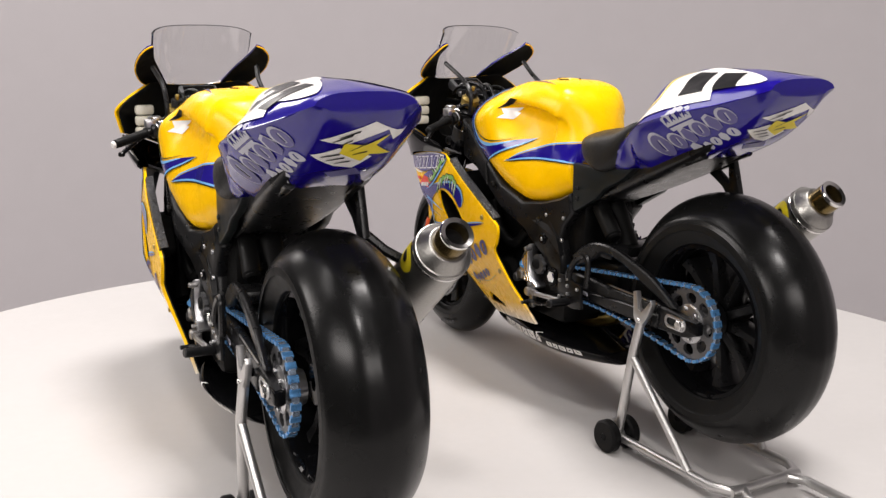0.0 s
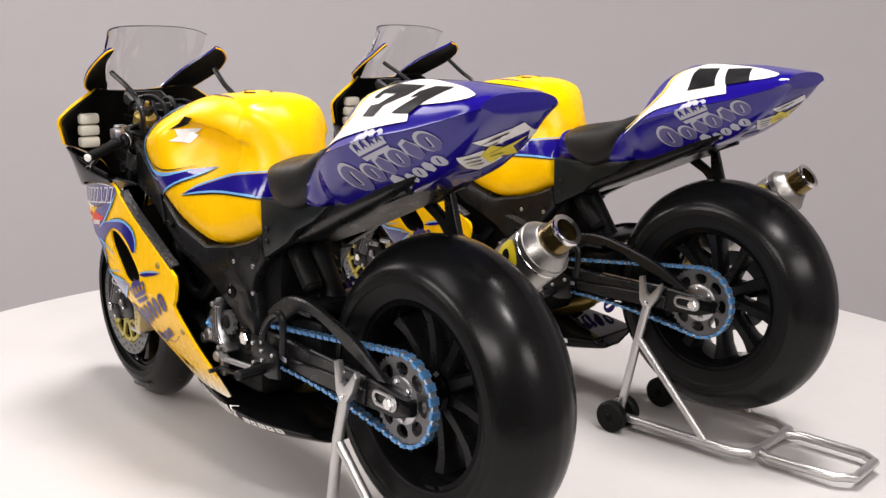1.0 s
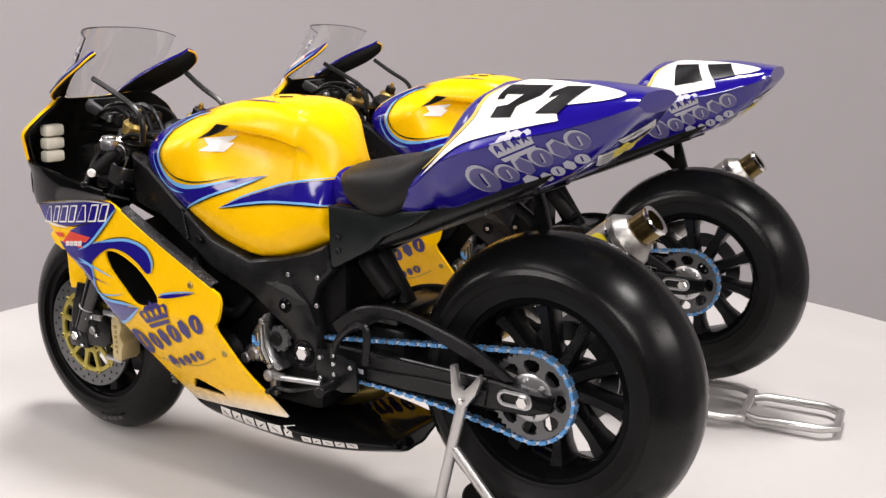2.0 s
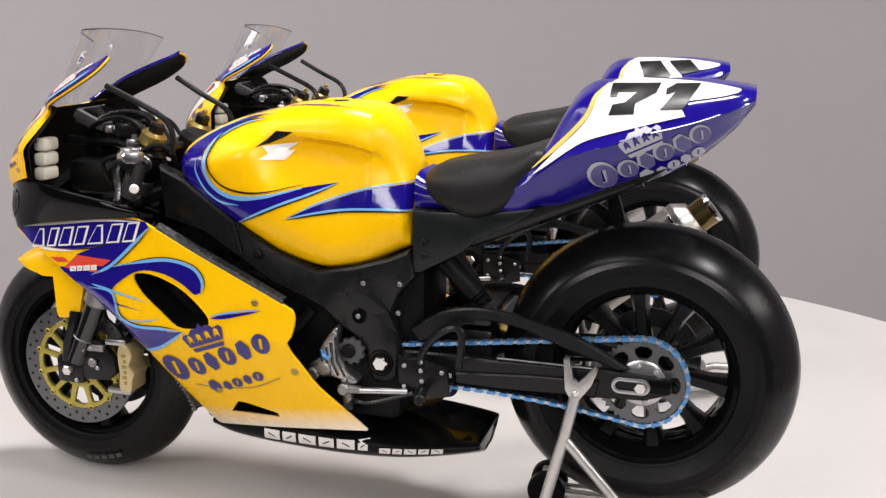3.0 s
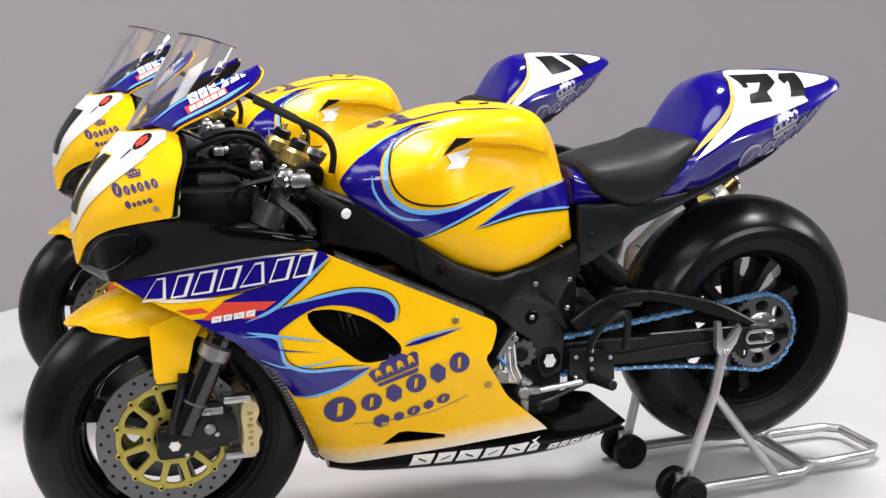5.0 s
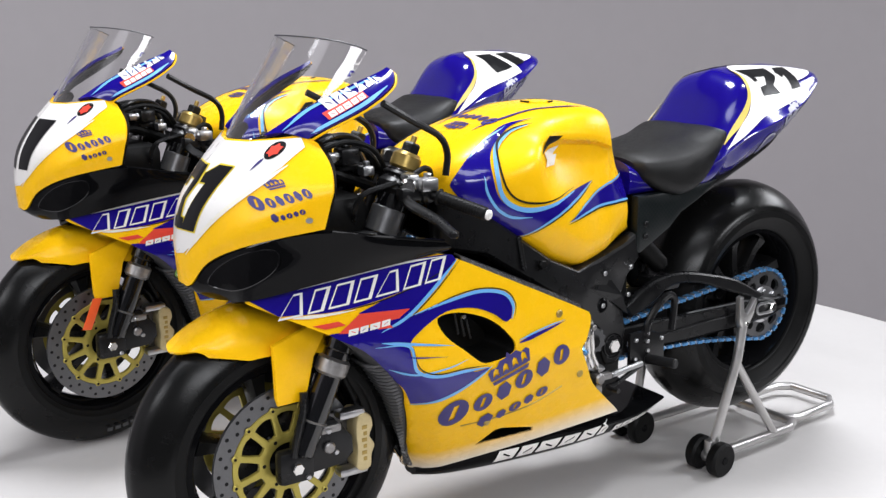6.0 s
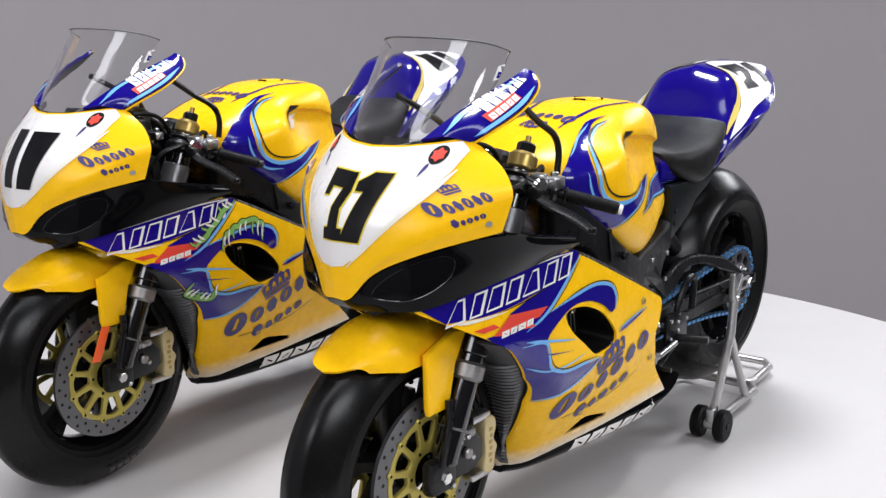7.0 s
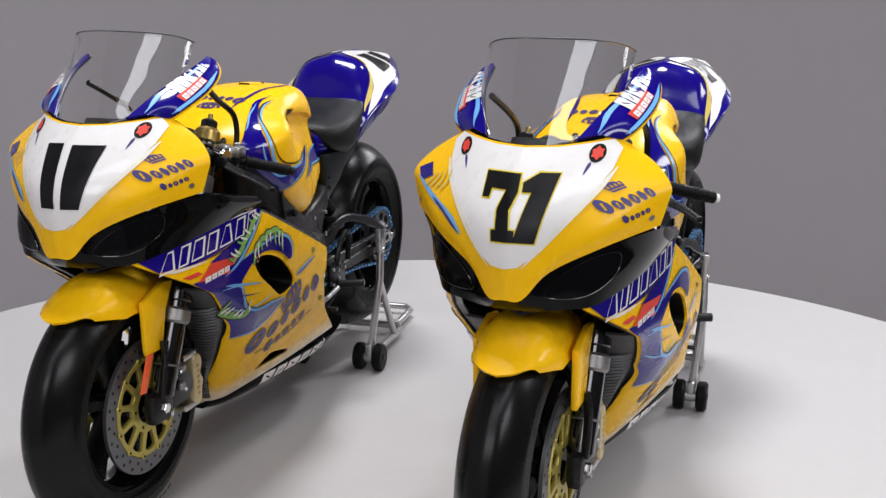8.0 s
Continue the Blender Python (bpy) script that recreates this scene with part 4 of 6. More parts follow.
def bodywork(bike):
    """Tank, seat and tail; gives back the trees for the prints."""
    tank_bm = hull(TANK, 6, 5)
    trees = {"tank": tree_of(tank_bm)}
    tank = part("tank", tank_bm, YELLOW, bike, "glossy yellow fuel tank")
    cap = part("tank_cap", rod((6.0, 0, 8.1), (6.0, 0, 8.19), 0.30, 28), YELLOW, tank, "yellow flush filler cap")
    for start in (-25, 95, 215):
        part("cap_gap", lathe([(0.315, 8.14), (0.315, 8.186), (0.295, 8.192), (0.295, 8.14)], (6.0, 0, 0), "z", 10, radians(start), radians(50)), INK, tank, "short dark gap round the cap")
    tail_bm = hull(creased(TAIL, 3), 6, 5)
    trees["tail"] = tree_of(tail_bm)
    tail = part("tail_cowl", tail_bm, BLUE, bike, "glossy dark blue tail cowl")
    seat_x = [4.06, 3.92, 3.6, 3.1, 2.55, 2.05, 1.85]
    seat_keel = [(0, 6.8), (0, 6.6), (0, 6.5), (0, 6.5), (0, 6.6), (0, 6.9), (0, 7.2)]
    seat_sill = [(0.4, 6.74), (0.6, 6.56), (0.8, 6.38), (0.9, 6.28), (0.86, 6.42), (0.8, 6.8), (0.8, 7.2)]
    seat_flank = [(0.68, 6.74), (0.93, 6.6), (1.12, 6.45), (1.22, 6.36), (1.2, 6.54), (1.12, 7), (1.1, 7.3)]
    seat_chine = [(0.76, 6.82), (1.02, 6.78), (1.2, 6.72), (1.29, 6.75), (1.27, 6.92), (1.2, 7.25), (1.12, 7.4)]
    seat_slope = [(0.7, 6.92), (0.94, 6.96), (1.1, 7), (1.17, 7.08), (1.15, 7.2), (1.1, 7.45), (1.05, 7.48)]
    seat_crown = [(0.4, 6.99), (0.5, 7.07), (0.6, 7.15), (0.65, 7.24), (0.7, 7.35), (0.7, 7.52), (0.6, 7.54)]
    seat_ridge = [(0, 7), (0, 7.08), (0, 7.16), (0, 7.25), (0, 7.36), (0, 7.52), (0, 7.54)]
    seat = hull(stations(seat_x, seat_keel, seat_sill, seat_flank, seat_chine, seat_slope, seat_crown, seat_ridge), 5, 4)
    part("seat", seat, FOAM, bike, "black foam racing seat")
    # carbon side covers and the tray below the tail
    for s in (1, -1):
        c = part("side_cover", plate([(4.22, 6.32), (4.2, 5.18), (4.07, 5.17), (3.28, 5.6), (2.97, 5.88), (2.4, 6.14), (1.9, 6.5), (2.3, 6.44), (3.1, 6.34)], 0.84 * s, 1.05 * s, 0.05), CARBON, bike, "black carbon seat side cover")
        for x, z in ((3.98, 5.5), (3.98, 5.75)):
            part("cover_screw", rod((x, 1.03 * s, z), (x, 1.09 * s, z), 0.06, 8), SATIN, c)
        part("subframe_rail", tube([(4.3, 0.62 * s, 5.3), (2.2, 0.62 * s, 6.2), (0.2, 0.6 * s, 7.0)], 0.12, 10), SATIN, bike, "black subframe rail")
    tray = hull([(4.0, [(0, 5.3), (0.5, 5.3), (0.72, 5.4), (0.75, 5.8), (0.72, 6.2), (0.4, 6.3), (0, 6.3)]),
                 (2.8, [(0, 5.75), (0.55, 5.75), (0.78, 5.85), (0.82, 6.15), (0.8, 6.4), (0.4, 6.45), (0, 6.45)]),
                 (1.4, [(0, 6.35), (0.6, 6.35), (0.85, 6.45), (0.9, 6.6), (0.85, 6.75), (0.4, 6.8), (0, 6.8)]),
                 (0.2, [(0, 6.95), (0.6, 6.95), (0.85, 7.0), (0.88, 7.08), (0.85, 7.2), (0.4, 7.25), (0, 7.25)]),
                 (-0.45, [(0, 7.36), (0.5, 7.36), (0.72, 7.4), (0.75, 7.46), (0.7, 7.52), (0.4, 7.55), (0, 7.55)])], 4, 3)
    part("under_tray", tray, SATIN, bike, "satin black tray under the tail")
    part("exhaust_hanger", plate([(1.75, 6.42), (0.85, 6.78), (0.72, 6.4), (0.55, 5.86), (0.82, 5.76), (1.15, 6.1)], -0.95, -0.8, 0.03, [[(1.3, 6.42), (0.98, 6.54), (0.94, 6.2)]]), SATIN, bike, "black triangular hanger bracket")
    part("hanger_arm", tube([(0.7, -0.88, 5.92), (0.52, -1.2, 5.62), (0.42, -1.6, 5.38)], 0.1, 8), SATIN, bike)
    return trees, tank, tail


def exhaust(bike):
    d = Vector((0.77, 0.07, -0.63)).normalized()
    tip = Vector((-0.94, -1.97, 6.16)) + d * 0.34
    low = tip + d * 2.9
    can = turned(lathe([(0.0001, 0.27), (0.5, 0.27), (0.525, 0.28), (0.53, 0.3), (0.53, 0.4), (0.53, 2.5), (0.46, 2.66), (0.3, 2.85), (0.2, 3.0), (0.0001, 3.0)], (0, 0, 0), "z", 40), tip, d)
    s = part("silencer", can, TITAN, bike, "brushed titanium exhaust silencer")
    part("end_cone", turned(lathe([(0.27, 0.05), (0.34, 0.04), (0.36, 0.045), (0.37, 0.055), (0.50, 0.24), (0.51, 0.26), (0.533, 0.27), (0.537, 0.29), (0.537, 0.34), (0.52, 0.35)], (0, 0, 0), "z", 40), tip, d), TITAN, s, "brushed metal end cone")
    part("end_pipe", turned(lathe([(0.22, -0.32), (0.29, -0.34), (0.30, -0.3), (0.30, 0.1), (0.22, 0.1), (0.22, -0.1)], (0, 0, 0), "z", 32), tip, d), PIPE, s, "dark bronze tinted end pipe")
    part("pipe_lip", turned(lathe([(0.22, -0.34), (0.30, -0.36), (0.315, -0.33), (0.30, -0.28), (0.22, -0.28)], (0, 0, 0), "z", 32), tip, d), CHROME, s, "bright rolled lip")
    part("bore", turned(lathe([(0.0001, -0.1), (0.22, -0.1), (0.22, -0.06), (0.0001, -0.06)], (0, 0, 0), "z", 24), tip, d), INK, s)
    for z in (0.38, 2.4):
        part("band", turned(lathe([(0.525, z), (0.54, z + 0.01), (0.54, z + 0.05), (0.525, z + 0.06)], (0, 0, 0), "z", 40), tip, d), CHROME, s)
    # a round yellow badge with a dark plain mark on it
    side = d.cross(Vector((0, 0, 1))).normalized()
    for out in (-1, 1):
        n = (side * out * 0.8 + side.cross(d).normalized() * 0.3).normalized()
        base = tip + d * 0.72
        for rad, lift, m in ((0.27, 0.012, BADGE), (0.1, 0.02, INK)):
            bm, rows = bmesh.new(), []
            for rr in (0.0, 0.5, 1.0):
                row = []
                for k in range(24):
                    a = 2 * math.pi * k / 24
                    u, v = rad * rr * 0.95 * math.cos(a), rad * rr * 1.15 * math.sin(a)
                    ang = v / 0.53
                    axis = n * math.cos(ang) + d.cross(n) * math.sin(ang)
                    row.append(base + d * u + axis * (0.53 + lift))
                rows.append(row)
            grid_faces(bm, rows, True)
            bmesh.ops.remove_doubles(bm, verts=bm.verts, dist=0.001)
            part("badge", done(bm), m, s, "round yellow badge" if m is not INK else "plain dark mark")
    pipe = spline([low, low + d * 0.5, (2.6, -1.3, 3.4), (3.9, -0.9, 2.9), (4.2, -0.4, 2.4), (5.4, -0.2, 2.0)], 6)
    part("exhaust_pipe", tube(pipe, 0.26, 14), BRASS, bike, "bronze tinted exhaust pipe")


def fair_y(x, z):
    """How far out the side fairing stands."""
    low = min(0.52, max(0.2, 0.22 + 0.07 * (x - 5.0)))
    y = 1.93 - low * max(0.0, 3.9 - z) ** 1.3 - 0.036 * max(0.0, x - 8.0) ** 2 - 0.06 * max(0.0, z - 4.6) ** 1.5
    rim = float(np.interp(z, (1.44, 3.24, 3.86, 4.55, 5.05, 5.5), (8.95, 9.7, 10.1, 10.8, 11.7, 12.6)))
    curl = max(0.0, 1 - (rim - x) / 0.55) ** 2 * min(1.0, max(0.0, (4.6 - z) / 0.8))
    return y - 0.32 * curl


FAIRING = [(12.55, 5.5), (12.0, 5.64), (11.2, 5.78), (10.4, 5.9), (9.6, 5.98), (9.12, 5.86), (8.2, 5.44), (7.2, 4.98), (6.35, 4.58), (6.2, 4.48), (6.17, 4.3), (6.25, 4.0), (6.34, 3.82), (6.1, 3.42),
           (5.83, 3.0), (5.4, 2.6), (4.98, 2.22), (5.05, 2.16), (5.8, 2.03), (6.9, 1.82), (7.9, 1.63), (8.7, 1.47), (8.95, 1.46), (9.08, 1.7), (9.2, 2.1), (9.45, 2.7), (9.7, 3.24), (9.88, 3.6), (10.1, 3.86), (10.42, 4.2), (10.8, 4.55), (11.25, 4.8), (11.75, 5.05), (12.3, 5.32)]
INTAKE = [(9.5, 4.9), (9.1, 4.95), (8.6, 4.8), (8.25, 4.58), (7.95, 4.28), (7.9, 4.12), (7.98, 4.02), (8.3, 3.96), (8.6, 3.98), (8.95, 4.25), (9.35, 4.58)]
SLOT = [(8.02, 2.0), (7.75, 2.32), (7.6, 2.34), (6.88, 2.2), (6.85, 2.1)]


def bent(bm, side, off):
    """Lays a flat print or panel on the side fairing's curve."""
    for v in bm.verts:
        x, z = v.co.x, v.co.y
        v.co = Vector((x, side * (fair_y(x, z) + off), z))
    return bm


def fairing(bike):
    sides = {}
    for s in (1, -1):
        bm = bent(outline_mesh([spline_soft(FAIRING), spline_soft(INTAKE), SLOT], 0.1), s, 0.0)
        thicken(bm, 0.07, Vector((0, s, 0)))
        f = part("side_fairing", bm, FADE, bike, "yellow side fairing fading to white below")
        sides[s] = f
        liner = bent(outline_mesh([spline_soft(FAIRING), spline_soft(INTAKE), SLOT], 0.2), s, -0.085)
        part("fairing_liner", thicken(liner, 0.02, Vector((0, s, 0))), DARK, f, "matt black inside of the fairing")
        # dark duct behind the intake and the slot
        rows = []
        for k, q in ((0, 1.0), (0.25, 0.95), (0.6, 0.75)):
            cx, cz = 8.7, 4.45
            rows.append([Vector((cx + (x - cx) * q, s * (fair_y(x, z) - 0.05 - k), cz + (z - cz) * q)) for x, z in spline_soft(INTAKE)])
        bm = bmesh.new()
        vs = grid_faces(bm, rows, True)
        bm.faces.new(vs[-1])
        part("intake_duct", done(bm), DARK, f, "black air intake duct")
        for k in range(3):
            x = 8.9 - 0.13 * k
            part("intake_rib", tube([(x, s * 1.45, 4.85 - 0.1 * k), (x - 0.12, s * 1.42, 4.4 - 0.06 * k)], 0.025, 6), SATIN, f)
        part("intake_screw", rod((8.72, s * 1.42, 4.72), (8.72, s * 1.52, 4.72), 0.06, 12, 0.3), CHROME, f, "bright screw inside the intake")
        rows = [[Vector((x, s * (fair_y(x, z) - 0.04 - k), z)) for x, z in SLOT] for k in (0, 0.3)]
        bm = bmesh.new()
        vs = grid_faces(bm, rows, True)
        bm.faces.new(vs[-1])
        part("slot_recess", done(bm), DARK, f, "small black vent recess")
        for x, z in ((6.94, 4.6), (6.25, 3.3), (8.05, 2.6)):
            y = fair_y(x, z)
            b = part("fairing_fastener", rod((x, s * (y - 0.02), z), (x, s * (y + 0.035), z), 0.075, 12, 0.3), BRASS, f, "small bronze fastener")
        line = [(8.6, 2.62), (7.9, 2.66), (7.2, 2.8), (6.6, 3.1)]
        part("panel_seam", tube([(x, s * (fair_y(x, z) + 0.004), z) for x, z in [tuple(p) for p in spline(line, 5)]], 0.014, 5), BRASS, f, "thin panel seam")
        # grey mesh lip along the upper edge
        edge = [tuple(p) for p in spline([(9.0, 5.8), (8.2, 5.44), (7.2, 4.98), (6.4, 4.6)], 5)]
        bm = bmesh.new()
        grid_faces(bm, [[Vector((x, s * (fair_y(x, z) - 0.02 - a), z + b)) for a, b in ((0.0, 0.0), (0.03, 0.075), (0.2, 0.10))] for x, z in edge])
        part("mesh_lip", thicken(bm, 0.03), MESHGREY, f, "dark glossy mesh strip along the fairing edge")
        # inner lip that closes the front edge of the fairing
        rows = [[Vector((x, s * (fair_y(x, z) - 0.06 - k), z)) for x, z in [tuple(p) for p in spline([(8.8, 1.47), (9.15, 2.1), (9.65, 3.24), (10.05, 3.86), (10.75, 4.55), (11.7, 5.05), (12.45, 5.45)], 4)]] for k in (0, 0.18)]
        bm = bmesh.new()
        grid_faces(bm, rows)
        part("inner_lip", thicken(bm, 0.04), SATIN, f)
    pan_x = [2.96, 3.06, 4.2, 5.4, 6.9, 8.2, 8.85]
    pan_keel = [(0, 1.62), (0, 1.5), (0, 1.32), (0, 1.25), (0, 1.2), (0, 1.2), (0, 1.3)]
    pan_floor = [(0.25, 1.62), (0.3, 1.5), (0.4, 1.32), (0.4, 1.25), (0.35, 1.2), (0.2, 1.2), (0.1, 1.3)]
    pan_bilge = [(0.42, 1.7), (0.55, 1.6), (0.8, 1.45), (0.8, 1.35), (0.6, 1.28), (0.34, 1.26), (0.16, 1.34)]
    pan_flank = [(0.58, 1.74), (0.75, 1.7), (1.08, 1.62), (1.12, 1.56), (0.82, 1.45), (0.46, 1.36), (0.2, 1.38)]
    pan_side = [(0.66, 1.80), (0.85, 1.80), (1.2, 1.78), (1.28, 1.78), (0.95, 1.65), (0.52, 1.46), (0.22, 1.42)]
    pan_rim = [(0.7, 1.85), (0.9, 1.87), (1.22, 1.88), (1.27, 1.92), (0.92, 1.84), (0.48, 1.56), (0.2, 1.46)]
    pan_deck = [(0.3, 1.86), (0.4, 1.88), (0.5, 1.9), (0.5, 1.96), (0.4, 1.95), (0.2, 1.6), (0.1, 1.48)]
    pan_middle = [(0, 1.86), (0, 1.88), (0, 1.9), (0, 1.96), (0, 1.95), (0, 1.6), (0, 1.48)]
    b = stations(pan_x, pan_keel, pan_floor, pan_bilge, pan_flank, pan_side, pan_rim, pan_deck, pan_middle)
    bm = hull(b, 6, 4)
    tree = tree_of(bm)
    belly = part("belly_pan", bm, GLOSS, bike, "black belly pan with white marks")
    return sides, belly, tree


def spline_soft(pts, n=3):
    return [tuple(p) for p in spline(pts, n, True)]


NOSE = [[(13.13, 0, 5.62), (13.08, 0.27, 5.64), (12.90, 0.62, 6.05), (12.50, 1.25, 6.38), (11.64, 2.00, 6.66)],
        [(13.17, 0, 6.15), (13.07, 0.40, 6.20), (12.80, 0.92, 6.48), (12.36, 1.48, 6.74), (11.60, 2.08, 6.96)],
        [(13.04, 0, 6.80), (12.92, 0.50, 6.84), (12.58, 1.02, 6.97), (12.12, 1.55, 7.12), (11.56, 2.12, 7.26)],
        [(12.68, 0, 7.38), (12.54, 0.52, 7.40), (12.26, 0.98, 7.46), (11.90, 1.36, 7.54), (11.44, 1.84, 7.58)],
        [(12.26, 0, 7.84), (12.12, 0.50, 7.86), (11.86, 0.95, 7.92), (11.56, 1.22, 7.96), (11.42, 1.42, 7.86)]]
LAMP = [[(12.85, 0, 5.40), (12.80, 0.35, 5.40), (12.66, 0.80, 5.44), (12.42, 1.28, 5.53), (11.2, 1.72, 5.80), (9.3, 1.84, 6.02)],
        [(12.99, 0, 5.50), (12.95, 0.32, 5.50), (12.80, 0.75, 5.72), (12.40, 1.38, 5.98), (11.1, 1.92, 6.22), (9.3, 1.92, 6.1)],
        [(13.11, 0, 5.60), (13.06, 0.27, 5.62), (12.87, 0.62, 6.02), (12.47, 1.24, 6.35), (11.5, 1.97, 6.58), (9.4, 1.88, 6.18)]]


def screen_row(s0, s1, y1):
    """One level of the windscreen, a piece of a leaning tube, from its middle to its left edge."""
    out = []
    for k in range(9):
        y = y1 * math.sin(k * math.pi / 16)
        s, d = s0 + (s1 - s0) * (y / y1) ** 2, 1 - math.sqrt(1 - (y / 1.28) ** 2)
        out.append((12.20 - 0.514 * s - 0.857 * d, y, 7.82 + 0.857 * s - 0.514 * d))
    return out


SCREEN = [screen_row(0, 0.235, 0.70), screen_row(0.8, 0.884, 1.03), screen_row(1.35, 1.436, 1.225), screen_row(1.866, 2.10, 1.25)]
EAR = [[(11.99, 0.74, 7.95), (11.80, 1.02, 8.0), (11.53, 1.31, 7.92)],
       [(11.40, 1.0, 8.36), (11.38, 1.28, 8.26), (11.35, 1.51, 8.08)],
       [(10.83, 1.20, 8.66), (10.79, 1.45, 8.56), (10.75, 1.67, 8.38)],
       [(10.31, 1.28, 8.87), (10.29, 1.47, 8.81), (10.26, 1.64, 8.68)],
       [(10.13, 1.30, 8.96), (10.12, 1.40, 8.93), (10.10, 1.48, 8.88)]]


def upper_cowl(bike):
    bm = sheet(NOSE, 6, 6, 0.06)
    trees = {"nose": tree_of(bm)}
    nose = part("nose_cowl", bm, YELLOW, bike, "glossy yellow nose cowl with white race plate")
    inner = [[(x - 0.10, y * 0.955, z) for x, y, z in r] for r in NOSE]
    part("nose_liner", sheet(inner, 5, 5, 0.03), DARK, nose, "matt black inside of the cowl")
    bm = sheet(LAMP, 5, 6, 0.06)
    trees["lamp"] = tree_of(bm)
    lamp = part("headlight_panel", bm, LAMPBLACK, bike, "gloss black blanked headlight panel")
    for s in (1, -1):
        lip = spline([(x, s * y, z + 0.015) for x, y, z in ((11.5, 1.95, 6.585), (10.9, 1.97, 6.46), (10.2, 1.95, 6.33), (9.4, 1.87, 6.18))], 6)
        part("panel_lip", tube(lip, 0.03, 8), GLOSS, lamp, "rounded glossy upper lip")
    ear = sheet(EAR, 5, 5, 0.06, mirror=False)
    trees["ear"] = tree_of(ear)
    ear2 = mirrored(ear.copy())
    left = part("screen_strip", ear, BLUE, bike, "blue strip along the screen")
    right = part("screen_strip", ear2, BLUE, bike)
    for s in (1, -1):
        inner = [[(x - 0.035, s * (y - 0.03), z - 0.06) for x, y, z in r] for r in EAR]
        part("strip_liner", sheet(inner, 4, 4, 0.02, mirror=False), DARK, nose, "matt black inside of the strip")
    for s in (1, -1):
        rim = spline([(x - 0.03, s * (y - 0.01), z - 0.045) for x, y, z in [r[-1] for r in EAR] + [EAR[-1][0]]], 5)
        part("strip_rim", tube(rim, 0.02, 8), YELLOW, nose, "yellow rim round the strip")
    screen = part("windscreen", sheet(SCREEN, 6, 3, 0.04), CLEAR, bike, "clear tinted racing windscreen")
    edge = [Vector((p[0], s * p[1], p[2])) for s, pts in ((-1, spline(SCREEN[-1], 3)[:0:-1]), (1, spline(SCREEN[-1], 3))) for p in pts]
    part("screen_edge", tube(edge, 0.012, 6), RADGREY, screen, "dark screen edge")
    # inner shell, stays, dash and the pads behind the nose
    for s in (1, -1):
        part("screen_stay", tube(spline([(10.2, s * 1.3, 8.4), (9.59, s * 1.2, 8.09), (9.06, s * 1.2, 7.81), (8.89, s * 1.2, 7.51), (8.92, s * 1.2, 7.14)], 5), 0.06, 8), SATIN, bike, "bent black hose from screen to bar")
        for k in range(3):
            part("foam_pad", block((11.46 - 0.02 * k, min(s * 1.14, s * 1.62), 6.56 + 0.28 * k), (11.72 - 0.02 * k, max(s * 1.14, s * 1.62), 6.815 + 0.28 * k), 0.07), CREAM, bike, "cream foam pad")
    dash = part("dashboard", plate([(10.82, 7.58), (11.45, 7.86), (11.56, 7.72), (11.5, 7.58), (10.9, 7.42)], -0.5, 0.5, 0.05), RADGREY, bike, "dark grey tilted dashboard")
    part("dash_mount", block((11.05, -0.3, 6.85), (11.45, 0.3, 7.5), 0.08), DARK, dash, "black instrument mount")
    part("dash_screen", plate([(10.86, 7.615), (11.36, 7.835), (11.35, 7.85), (10.85, 7.63)], -0.4, 0.4, 0.004), GLOSS, dash, "black display")
    part("cowl_bracket", merged(tube([(11.9, 0.3, 7.2), (10.6, 0.35, 7.2), (9.8, 0.3, 6.9)], 0.09, 8), tube([(11.9, -0.3, 7.2), (10.6, -0.35, 7.2), (9.8, -0.3, 6.9)], 0.09, 8), block((10.2, -0.9, 6.2), (11.5, 0.9, 6.9), 0.2)), DARK, bike, "dark cowl bracket")
    # wide black inner shell between lamp panel and frame
    part("inner_shell", sheet([[(12.3, 0, 5.15), (12.1, 0.7, 5.4), (11.4, 1.3, 5.7), (9.6, 1.62, 6.05)], [(12.0, 0, 5.1), (11.6, 0.6, 5.3), (10.8, 1.0, 5.6), (9.4, 1.2, 5.9)]], 5, 5, 0.05), SATIN, bike, "black inner shell")
    return trees, nose, lamp, left


